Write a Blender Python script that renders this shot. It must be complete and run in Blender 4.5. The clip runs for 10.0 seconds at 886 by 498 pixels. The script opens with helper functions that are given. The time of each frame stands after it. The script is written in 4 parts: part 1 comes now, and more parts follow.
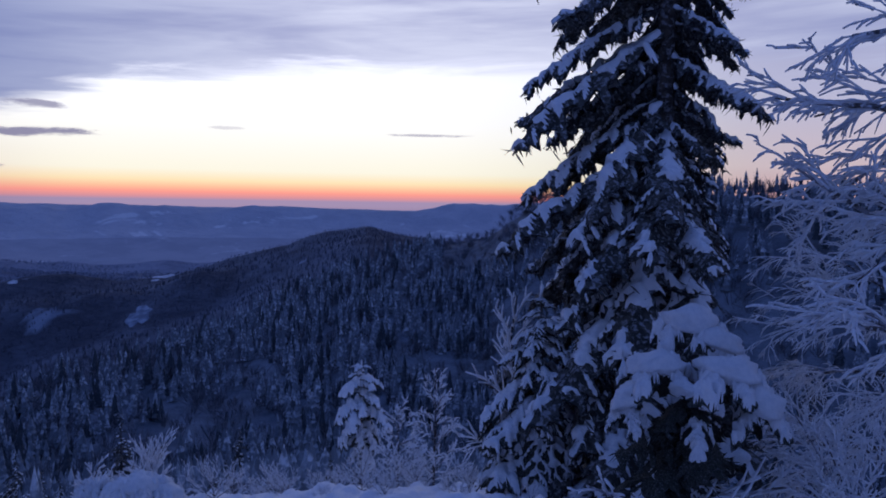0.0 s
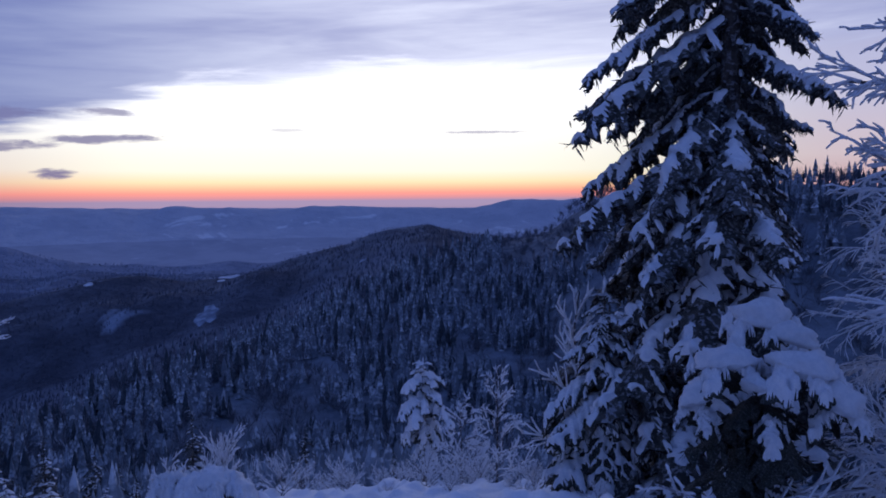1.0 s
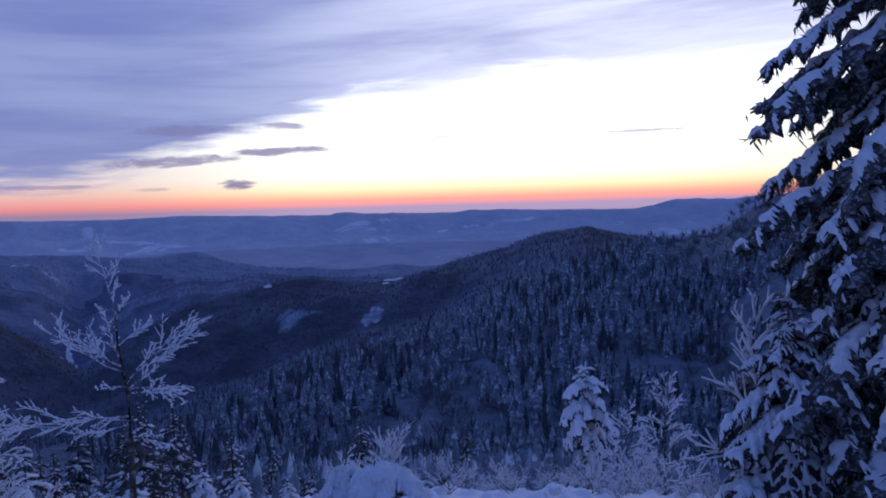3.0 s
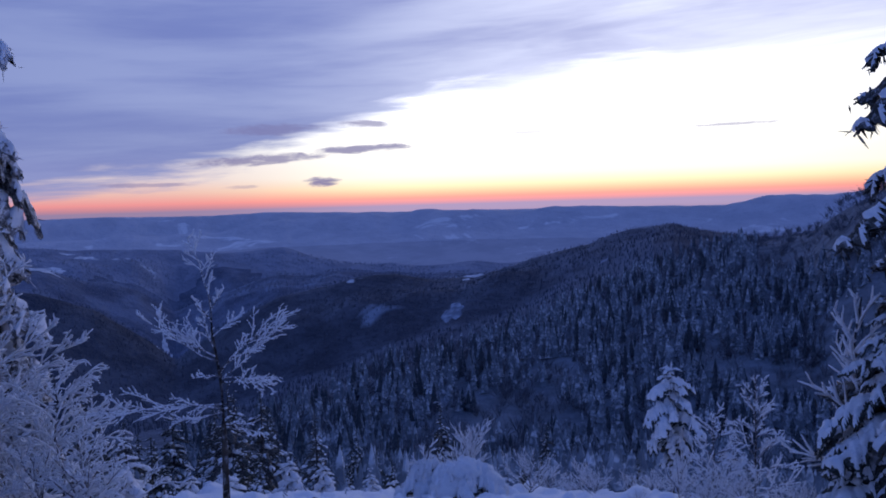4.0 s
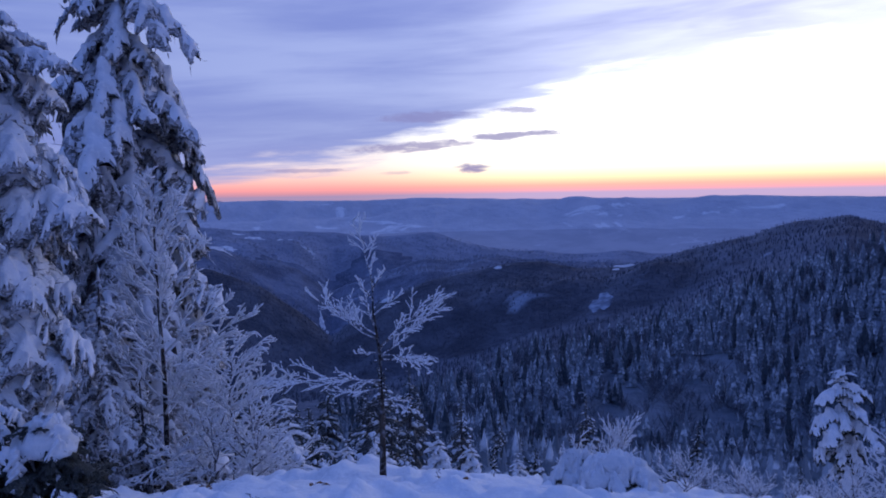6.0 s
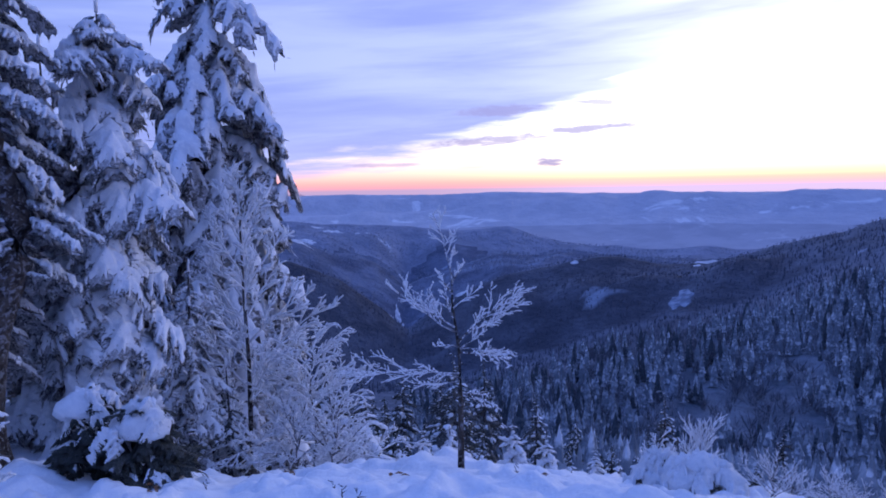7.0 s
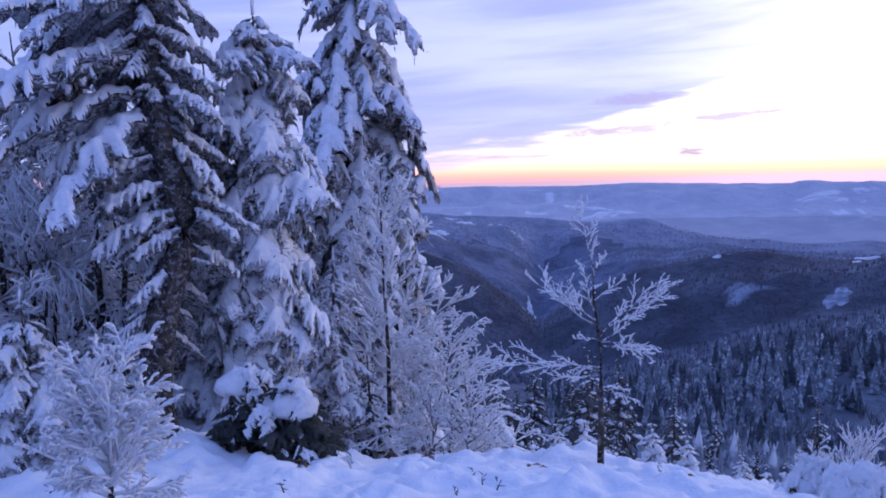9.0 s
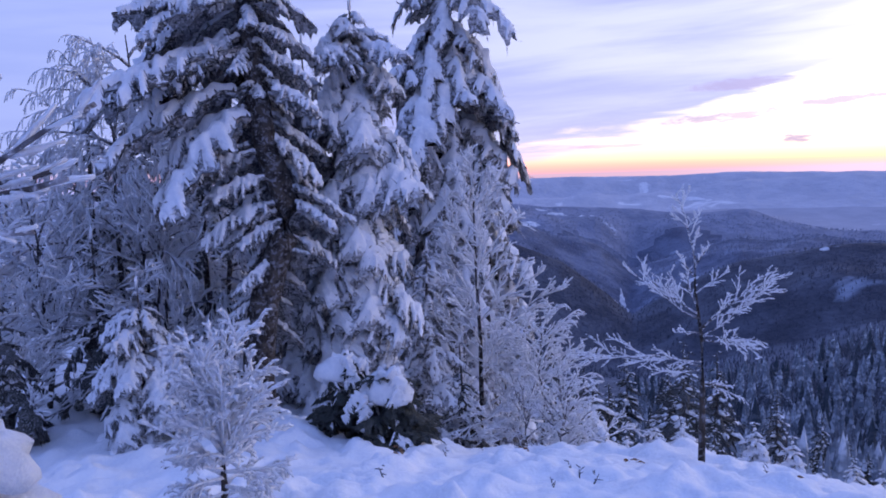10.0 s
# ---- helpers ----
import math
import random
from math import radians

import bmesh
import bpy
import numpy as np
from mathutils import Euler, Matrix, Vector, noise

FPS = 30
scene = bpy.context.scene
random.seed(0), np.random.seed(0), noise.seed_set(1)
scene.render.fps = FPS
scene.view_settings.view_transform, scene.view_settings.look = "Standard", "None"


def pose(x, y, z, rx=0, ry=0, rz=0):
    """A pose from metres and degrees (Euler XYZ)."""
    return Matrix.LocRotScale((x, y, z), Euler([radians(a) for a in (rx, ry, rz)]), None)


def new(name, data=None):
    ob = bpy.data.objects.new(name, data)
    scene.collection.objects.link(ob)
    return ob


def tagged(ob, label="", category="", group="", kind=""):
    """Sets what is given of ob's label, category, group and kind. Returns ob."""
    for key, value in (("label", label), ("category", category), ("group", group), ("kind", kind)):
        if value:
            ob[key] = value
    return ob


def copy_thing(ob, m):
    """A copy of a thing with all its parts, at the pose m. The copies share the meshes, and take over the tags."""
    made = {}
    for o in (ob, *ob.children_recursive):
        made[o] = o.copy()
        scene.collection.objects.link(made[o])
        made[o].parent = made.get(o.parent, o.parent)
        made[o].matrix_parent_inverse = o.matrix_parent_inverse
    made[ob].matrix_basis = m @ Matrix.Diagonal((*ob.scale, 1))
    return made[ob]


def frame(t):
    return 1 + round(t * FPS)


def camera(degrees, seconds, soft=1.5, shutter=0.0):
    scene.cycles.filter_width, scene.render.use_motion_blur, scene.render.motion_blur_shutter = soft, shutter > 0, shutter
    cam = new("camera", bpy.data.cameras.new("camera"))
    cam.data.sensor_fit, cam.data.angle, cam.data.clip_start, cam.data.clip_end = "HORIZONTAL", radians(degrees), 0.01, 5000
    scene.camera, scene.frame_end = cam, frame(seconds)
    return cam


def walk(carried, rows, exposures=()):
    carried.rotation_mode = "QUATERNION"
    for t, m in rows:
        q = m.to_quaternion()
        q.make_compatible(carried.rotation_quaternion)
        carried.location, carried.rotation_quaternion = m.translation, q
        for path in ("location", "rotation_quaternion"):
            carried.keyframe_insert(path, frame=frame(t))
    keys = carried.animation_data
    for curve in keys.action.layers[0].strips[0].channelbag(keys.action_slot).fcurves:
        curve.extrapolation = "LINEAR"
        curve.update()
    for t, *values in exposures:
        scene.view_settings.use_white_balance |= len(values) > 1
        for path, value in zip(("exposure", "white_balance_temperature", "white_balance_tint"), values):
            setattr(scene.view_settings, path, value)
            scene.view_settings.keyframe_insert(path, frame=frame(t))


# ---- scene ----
cam = camera(62.27, 10.0, soft=1.8)
EYE = 1.6
PATH = [
    (0.0, 0.0, 0.0, 0.0, 86.441, -0.849, 0.053),
    (0.5, -0.0108, 0.0047, -0.0004, 86.331, -0.221, 2.17),
    (1.0, -0.024, 0.0091, 0.0001, 86.175, 0.463, 4.538),
    (1.5, -0.0388, 0.012, 0.0027, 86.187, 0.848, 7.331),
    (2.0, -0.0557, 0.0124, 0.0061, 86.39, 1.253, 10.315),
    (2.5, -0.0744, 0.0102, 0.0071, 86.541, 1.43, 13.459),
    (3.0, -0.0901, 0.0076, 0.006, 86.619, 1.622, 16.844),
    (4.5, -0.1378, -0.0028, -0.0012, 86.383, 1.461, 25.93),
    (5.0, -0.1573, -0.0112, -0.0041, 86.195, 1.212, 28.606),
    (5.5, -0.1786, -0.0229, -0.0069, 85.997, 1.071, 31.608),
    (7.0, -0.2403, -0.0552, -0.014, 85.406, 1.028, 40.604),
    (7.5, -0.2569, -0.0629, -0.0162, 85.354, 1.199, 43.204),
    (8.0, -0.2711, -0.0708, -0.0187, 85.188, 1.314, 45.706),
    (8.5, -0.285, -0.0844, -0.0225, 85.11, 1.216, 48.247),
    (9.0, -0.299, -0.1028, -0.0253, 84.962, 1.321, 50.946),
    (9.5, -0.3132, -0.1234, -0.0271, 84.742, 1.522, 54.245),
    (10.0, -0.3273, -0.147, -0.03, 84.475, 1.825, 57.942),
]
walk(cam, [(t, pose(x, y, EYE + z, rx, ry, rz)) for t, x, y, z, rx, ry, rz in PATH],
     exposures=[(0.0, -0.2, 6050, 10), (1.0, -0.08, 6050, 10), (3.0, 0.12, 6000, 10), (4.5, 0.10, 6050, 10), (5.5, 0.22, 6050, 10), (7.0, 1.0, 6150, 10), (7.5, 1.15, 6250, 10), (9.0, 1.3, 7000, 10), (10.0, 1.35, 7500, 10)])


# ---- sky ----
class Nodes:
    """A short way to write node trees."""

    def __init__(self, tree):
        self.tree = tree
        tree.nodes.clear()

    def plug(self, sock, v):
        if hasattr(v, "is_output"):
            self.tree.links.new(v, sock)
        else:
            sock.default_value = v

    def math(self, op, a, b=0.0, c=0.0):
        n = self.tree.nodes.new("ShaderNodeMath")
        n.operation = op
        for s, v in zip(n.inputs, (a, b, c)):
            self.plug(s, v)
        return n.outputs[0]

    def step(self, v, lo, hi, to0=0.0, to1=1.0):
        n = self.tree.nodes.new("ShaderNodeMapRange")
        n.interpolation_type = "SMOOTHSTEP"
        for s, x in zip(n.inputs[:5], (v, lo, hi, to0, to1)):
            self.plug(s, x)
        return n.outputs[0]

    def ramp(self, v, stops):
        n = self.tree.nodes.new("ShaderNodeValToRGB")
        el = n.color_ramp.elements
        while len(el) < len(stops):
            el.new(0.5)
        for e, (p, c) in zip(el, stops):
            e.position = p
            e.color = (*c, 1) if isinstance(c, tuple) else (c, c, c, 1)
        self.plug(n.inputs[0], v)
        return n.outputs[0]

    def mix(self, f, a, b, how="MIX"):
        n = self.tree.nodes.new("ShaderNodeMix")
        n.data_type, n.blend_type = "RGBA", how
        self.plug(n.inputs[0], f)
        for s, v in ((n.inputs[6], a), (n.inputs[7], b)):
            self.plug(s, (*v, 1) if isinstance(v, tuple) else v)
        return n.outputs[2]

    def noise(self, vec, scale, detail=3.0, rough=0.5, distort=0.0):
        n = self.tree.nodes.new("ShaderNodeTexNoise")
        if vec is not None:
            self.plug(n.inputs["Vector"], vec)
        for k, v in (("Scale", scale), ("Detail", detail), ("Roughness", rough), ("Distortion", distort)):
            n.inputs[k].default_value = v
        return n.outputs[0]

    def xyz(self, x, y, z=0.0):
        n = self.tree.nodes.new("ShaderNodeCombineXYZ")
        for s, v in zip(n.inputs, (x, y, z)):
            self.plug(s, v)
        return n.outputs[0]


def make_sky():
    world = bpy.data.worlds.new("dusk_sky")
    scene.world = world
    world.use_nodes = True
    n = Nodes(world.node_tree)
    tree = world.node_tree
    co = tree.nodes.new("ShaderNodeTexCoord").outputs["Generated"]
    sep = tree.nodes.new("ShaderNodeSeparateXYZ")
    tree.links.new(co, sep.inputs[0])
    x, y, z = sep.outputs
    deg = 180 / math.pi
    el = n.math("MULTIPLY", n.math("ARCSINE", z), deg)
    az = n.math("MULTIPLY", n.math("ARCTAN2", x, y), deg)
    # afterglow: colours by height over the horizon
    e30 = n.math("DIVIDE", el, 30.0)
    clear = n.ramp(e30, [(0.0, (0.30, 0.22, 0.33)), (0.008, (0.56, 0.23, 0.25)), (0.020, (0.80, 0.27, 0.21)), (0.032, (0.80, 0.42, 0.25)), (0.048, (0.80, 0.62, 0.36)),
                         (0.075, (0.79, 0.73, 0.58)), (0.3, (0.86, 0.84, 0.90)), (0.5, (0.6, 0.6, 0.76)), (1.0, (0.10, 0.14, 0.40))])
    # how near a direction lies to the place where the sun went down
    off = n.math("ABSOLUTE", n.math("ADD", az, 15.0))
    near = n.step(off, 24.0, 95.0, 1.0, 0.0)
    glow = n.step(off, 12.0, 52.0, 1.45, 0.62)
    back = n.ramp(e30, [(0.0, (0.145, 0.185, 0.45)), (0.4, (0.105, 0.165, 0.47)), (1.0, (0.066, 0.13, 0.44))])
    g3 = tree.nodes.new("ShaderNodeCombineColor")
    for k in range(3):
        tree.links.new(glow, g3.inputs[k])
    base = n.mix(near, back, n.mix(1.0, clear, g3.outputs[0], "MULTIPLY"))
    # rosy and lavender away to the right of the afterglow
    rosy = n.ramp(e30, [(0.0, (0.40, 0.24, 0.30)), (0.03, (0.62, 0.36, 0.38)), (0.10, (0.70, 0.54, 0.58)), (0.25, (0.56, 0.53, 0.70)), (0.5, (0.36, 0.38, 0.64))])
    base = n.mix(n.math("MULTIPLY", n.step(az, 7.0, 27.0), n.step(az, 60.0, 100.0, 0.9, 0.0)), base, rosy)
    # pink low down to the left
    pink = n.ramp(e30, [(0.0, (0.30, 0.21, 0.33)), (0.008, (0.54, 0.23, 0.27)), (0.020, (0.82, 0.29, 0.28)), (0.045, (0.80, 0.45, 0.40)), (0.08, (0.78, 0.60, 0.57)), (0.15, (0.76, 0.70, 0.72))])
    base = n.mix(n.math("MULTIPLY", n.math("MULTIPLY", n.step(az, -46.0, -24.0, 0.85, 0.0), n.step(az, -72.0, -56.0)), n.step(el, 3.0, 6.0, 1.0, 0.0)), base, pink)
    # layered cloud: its lower rim comes down towards the left
    a100 = n.math("DIVIDE", n.math("ADD", az, 60.0), 100.0)
    rim = n.math("MULTIPLY", n.ramp(a100, [(0.05, 0.07), (0.15, 0.15), (0.24, 0.235), (0.29, 0.36), (0.36, 0.58), (0.50, 0.66), (0.66, 0.70), (0.9, 0.66)]), 15.0)
    streak = n.noise(n.xyz(n.math("MULTIPLY", az, 0.034), n.math("ADD", n.math("MULTIPLY", el, 0.26), n.math("MULTIPLY", az, -0.014))), 1.0, 4.0, 0.5, 0.5)
    fine = n.noise(n.xyz(n.math("MULTIPLY", az, 0.10), n.math("ADD", n.math("MULTIPLY", el, 0.9), n.math("MULTIPLY", az, -0.03)), 4.0), 1.0, 5.0, 0.6, 0.4)
    lift = n.math("MULTIPLY", n.math("SUBTRACT", streak, 0.5), 5.5)
    lift = n.math("ADD", lift, n.math("MULTIPLY", n.math("SUBTRACT", fine, 0.5), 4.5))
    cover = n.step(n.math("ADD", n.math("SUBTRACT", el, rim), lift), -0.7, 1.5)
    left = n.step(az, -40.0, -6.0, 1.0, 0.0)
    dark = n.mix(left, (0.42, 0.43, 0.66), (0.115, 0.155, 0.42))
    pale = n.mix(left, (0.80, 0.80, 0.96), (0.225, 0.27, 0.52))
    cloud = n.mix(n.step(n.math("ADD", n.math("MULTIPLY", streak, 0.75), n.math("MULTIPLY", fine, 0.25)), 0.36, 0.64), dark, pale)
    cloud = n.mix(near, (0.125, 0.18, 0.43), cloud)
    far_up = n.step(el, 16.0, 55.0)
    cloud = n.mix(far_up, cloud, (0.08, 0.148, 0.47))
    sky = n.mix(n.math("MULTIPLY", cover, 0.93), base, cloud)
    # single dark cloudlets in the clear gap
    wisp = n.noise(n.xyz(n.math("MULTIPLY", az, 0.55), n.math("MULTIPLY", el, 2.2), 9.0), 1.0, 5.0, 0.65, 0.3)
    for ca, ce, wa, we, tilt, k in ((-29.3, 4.45, 4.6, 0.36, 0.035, 0.85), (-32.4, 2.05, 1.6, 0.42, 0.05, 0.9), (-29.0, 6.35, 2.2, 0.33, 0.0, 0.75), (-1.4, 5.2, 3.2, 0.14, 0.0, 0.55),
                                    (-37.0, 3.75, 5.5, 0.45, 0.06, 0.8), (-16.3, 5.35, 1.6, 0.16, 0.0, 0.3), (-38.5, 1.75, 1.6, 0.16, 0.04, 0.35), (-45.5, 2.0, 4.0, 0.18, 0.0, 0.5), (-36.0, 6.0, 4.0, 0.5, 0.03, 0.6)):
        da = n.math("SUBTRACT", az, ca)
        u = n.math("DIVIDE", da, wa)
        v = n.math("DIVIDE", n.math("SUBTRACT", n.math("SUBTRACT", el, ce), n.math("MULTIPLY", da, tilt)), we)
        d = n.math("ADD", n.math("MULTIPLY", u, u), n.math("MULTIPLY", v, v))
        d = n.math("ADD", d, n.math("MULTIPLY", n.math("SUBTRACT", wisp, 0.5), 2.6))
        sky = n.mix(n.math("MULTIPLY", n.step(d, 0.1, 1.1, 1.0, 0.0), k), sky, (0.17, 0.155, 0.33))
    ground_dark = n.step(el, -2.0, -0.2, 0.0, 1.0)
    sky = n.mix(ground_dark, (0.05, 0.06, 0.14), sky)
    # the physical twilight sky adds a little of its own
    phys = tree.nodes.new("ShaderNodeTexSky")
    phys.sky_type, phys.sun_disc = "NISHITA", False
    phys.sun_elevation, phys.sun_rotation = radians(-3.0), radians(-12.0)
    sky = n.mix(0.08, sky, phys.outputs[0], "ADD")
    bg = tree.nodes.new("ShaderNodeBackground")
    bg.inputs["Strength"].default_value = 1.0
    tree.links.new(sky, bg.inputs["Color"])
    out = tree.nodes.new("ShaderNodeOutputWorld")
    tree.links.new(bg.outputs[0], out.inputs[0])


make_sky()


# ---- materials ----
def material(name, paint, rough=0.8, bump=(), spec=0.2, sheen=0.0):
    """paint(n, co) gives the colour; bump: rows of (scale, strength, distance)."""
    m = bpy.data.materials.new(name)
    m.use_nodes = True
    n = Nodes(m.node_tree)
    tree = m.node_tree
    co = tree.nodes.new("ShaderNodeTexCoord").outputs["Object"]
    b = tree.nodes.new("ShaderNodeBsdfPrincipled")
    b.inputs["Roughness"].default_value = rough
    b.inputs["Specular IOR Level"].default_value = spec
    n.plug(b.inputs["Base Color"], paint(n, co))
    nrm = None
    for scale, strength, dist in bump:
        k = tree.nodes.new("ShaderNodeBump")
        k.inputs["Strength"].default_value, k.inputs["Distance"].default_value = strength, dist
        tree.links.new(n.noise(co, scale, 4.0, 0.6), k.inputs["Height"])
        if nrm is not None:
            tree.links.new(nrm, k.inputs["Normal"])
        nrm = k.outputs[0]
    if nrm is not None:
        tree.links.new(nrm, b.inputs["Normal"])
    out = tree.nodes.new("ShaderNodeOutputMaterial")
    tree.links.new(b.outputs[0], out.inputs[0])
    return m


def two(a, b, scale, lo=0.4, hi=0.6, detail=4.0):
    return lambda n, co: n.mix(n.step(n.noise(co, scale, detail, 0.6), lo, hi), a, b)


def three(a, b, c, s1, s2, lo=0.42, hi=0.58):
    def paint(n, co):
        first = n.mix(n.step(n.noise(co, s1, 4.0, 0.6), lo, hi), a, b)
        return n.mix(n.step(n.noise(co, s2, 5.0, 0.65, 0.5), 0.5, 0.62), first, c)
    return paint


SNOW = material("snow", three((0.84, 0.85, 0.87), (0.78, 0.80, 0.84), (0.87, 0.88, 0.89), 3.0, 40.0), 0.75, ((14.0, 0.5, 0.03), (70.0, 0.4, 0.008)))
PAD = material("clinging_snow", three((0.82, 0.83, 0.86), (0.74, 0.76, 0.80), (0.86, 0.87, 0.88), 5.0, 30.0), 0.8, ((18.0, 0.6, 0.03), (80.0, 0.5, 0.01)))
FROST = material("hoar_frost", three((0.84, 0.85, 0.87), (0.72, 0.73, 0.77), (0.88, 0.88, 0.90), 6.0, 45.0), 0.8, ((60.0, 0.6, 0.01),))
NEEDLE = material("spruce_needles", three((0.032, 0.036, 0.028), (0.058, 0.060, 0.046), (0.17, 0.18, 0.19), 14.0, 46.0), 0.7, ((55.0, 0.9, 0.03),))
SHAGGY = material("frosted_hanging_needles", three((0.038, 0.038, 0.034), (0.085, 0.082, 0.075), (0.28, 0.29, 0.31), 15.0, 42.0), 0.75, ((55.0, 0.9, 0.03),))
RIMED = material("rimed_needles", three((0.095, 0.09, 0.088), (0.42, 0.42, 0.44), (0.74, 0.74, 0.77), 11.0, 38.0), 0.75, ((50.0, 0.9, 0.03),))
BARK = material("rough_bark", three((0.035, 0.028, 0.024), (0.085, 0.07, 0.06), (0.22, 0.22, 0.24), 7.0, 16.0), 0.9, ((22.0, 0.9, 0.04),))
TWIG = material("frosted_twig_bark", three((0.08, 0.07, 0.07), (0.30, 0.30, 0.33), (0.62, 0.63, 0.68), 5.0, 20.0), 0.85, ((40.0, 0.5, 0.01),))
STRAW = material("dry_leaf", two((0.16, 0.075, 0.035), (0.26, 0.14, 0.07), 20.0), 0.8)


def leaning_snow(dark, mid, white, s1, s2, part, relief_shade=0.0):
    """Woods seen from far away, with snow lying in open patches; slopes facing left and away are painted paler as
    relief shading.
    """
    def paint(n, co):
        woods = n.mix(n.step(n.noise(co, s1, 5.0, 0.65), 0.35, 0.65), dark, mid)
        # relief shading put into the colour by the way the slope faces
        if relief_shade:
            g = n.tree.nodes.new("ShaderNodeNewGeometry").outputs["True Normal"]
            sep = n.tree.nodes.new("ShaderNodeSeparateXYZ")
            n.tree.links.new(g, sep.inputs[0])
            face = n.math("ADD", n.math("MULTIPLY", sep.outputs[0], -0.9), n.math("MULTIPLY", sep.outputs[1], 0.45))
            woods = n.mix(n.math("MULTIPLY", n.step(n.math("ADD", face, n.math("MULTIPLY", n.math("SUBTRACT", n.noise(co, s1 * 2, 3.0, 0.6), 0.5), 0.3)), -0.12, 0.42), relief_shade), woods, white)
        return n.mix(n.step(n.noise(co, s2, 4.0, 0.6, 0.8), part, part + 0.07), woods, white)
    return paint


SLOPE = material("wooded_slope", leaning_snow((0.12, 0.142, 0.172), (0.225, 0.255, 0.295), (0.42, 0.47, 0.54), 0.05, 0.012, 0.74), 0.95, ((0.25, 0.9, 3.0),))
# from ridge to range, distance haze is painted in: bluish, paler zone by zone
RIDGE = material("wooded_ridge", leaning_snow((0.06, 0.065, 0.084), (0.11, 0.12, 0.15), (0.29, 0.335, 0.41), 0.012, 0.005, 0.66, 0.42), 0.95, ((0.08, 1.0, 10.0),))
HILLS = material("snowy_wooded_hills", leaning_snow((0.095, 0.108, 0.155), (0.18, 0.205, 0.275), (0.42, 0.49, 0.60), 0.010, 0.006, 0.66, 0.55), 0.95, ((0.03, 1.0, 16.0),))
FARHILLS = material("frosted_hazed_hills", leaning_snow((0.20, 0.22, 0.285), (0.28, 0.30, 0.375), (0.44, 0.48, 0.57), 0.010, 0.006, 0.66, 0.4), 0.95, ((0.03, 1.0, 16.0),))
PLAIN = material("frosted_hazed_plain", leaning_snow((0.36, 0.365, 0.42), (0.43, 0.43, 0.48), (0.53, 0.53, 0.57), 0.006, 0.003, 0.58), 0.95)
RANGE = material("hazed_far_range", leaning_snow((0.45, 0.46, 0.52), (0.54, 0.54, 0.59), (0.72, 0.72, 0.75), 0.006, 0.0035, 0.60), 0.95, ((0.02, 0.9, 20.0),))
CLEARING = material("thin_snow_clearing", two((0.16, 0.19, 0.25), (0.34, 0.39, 0.47), 0.04), 0.9)
FIELD = material("snowy_field", two((0.48, 0.50, 0.55), (0.70, 0.71, 0.74), 0.05), 0.9)


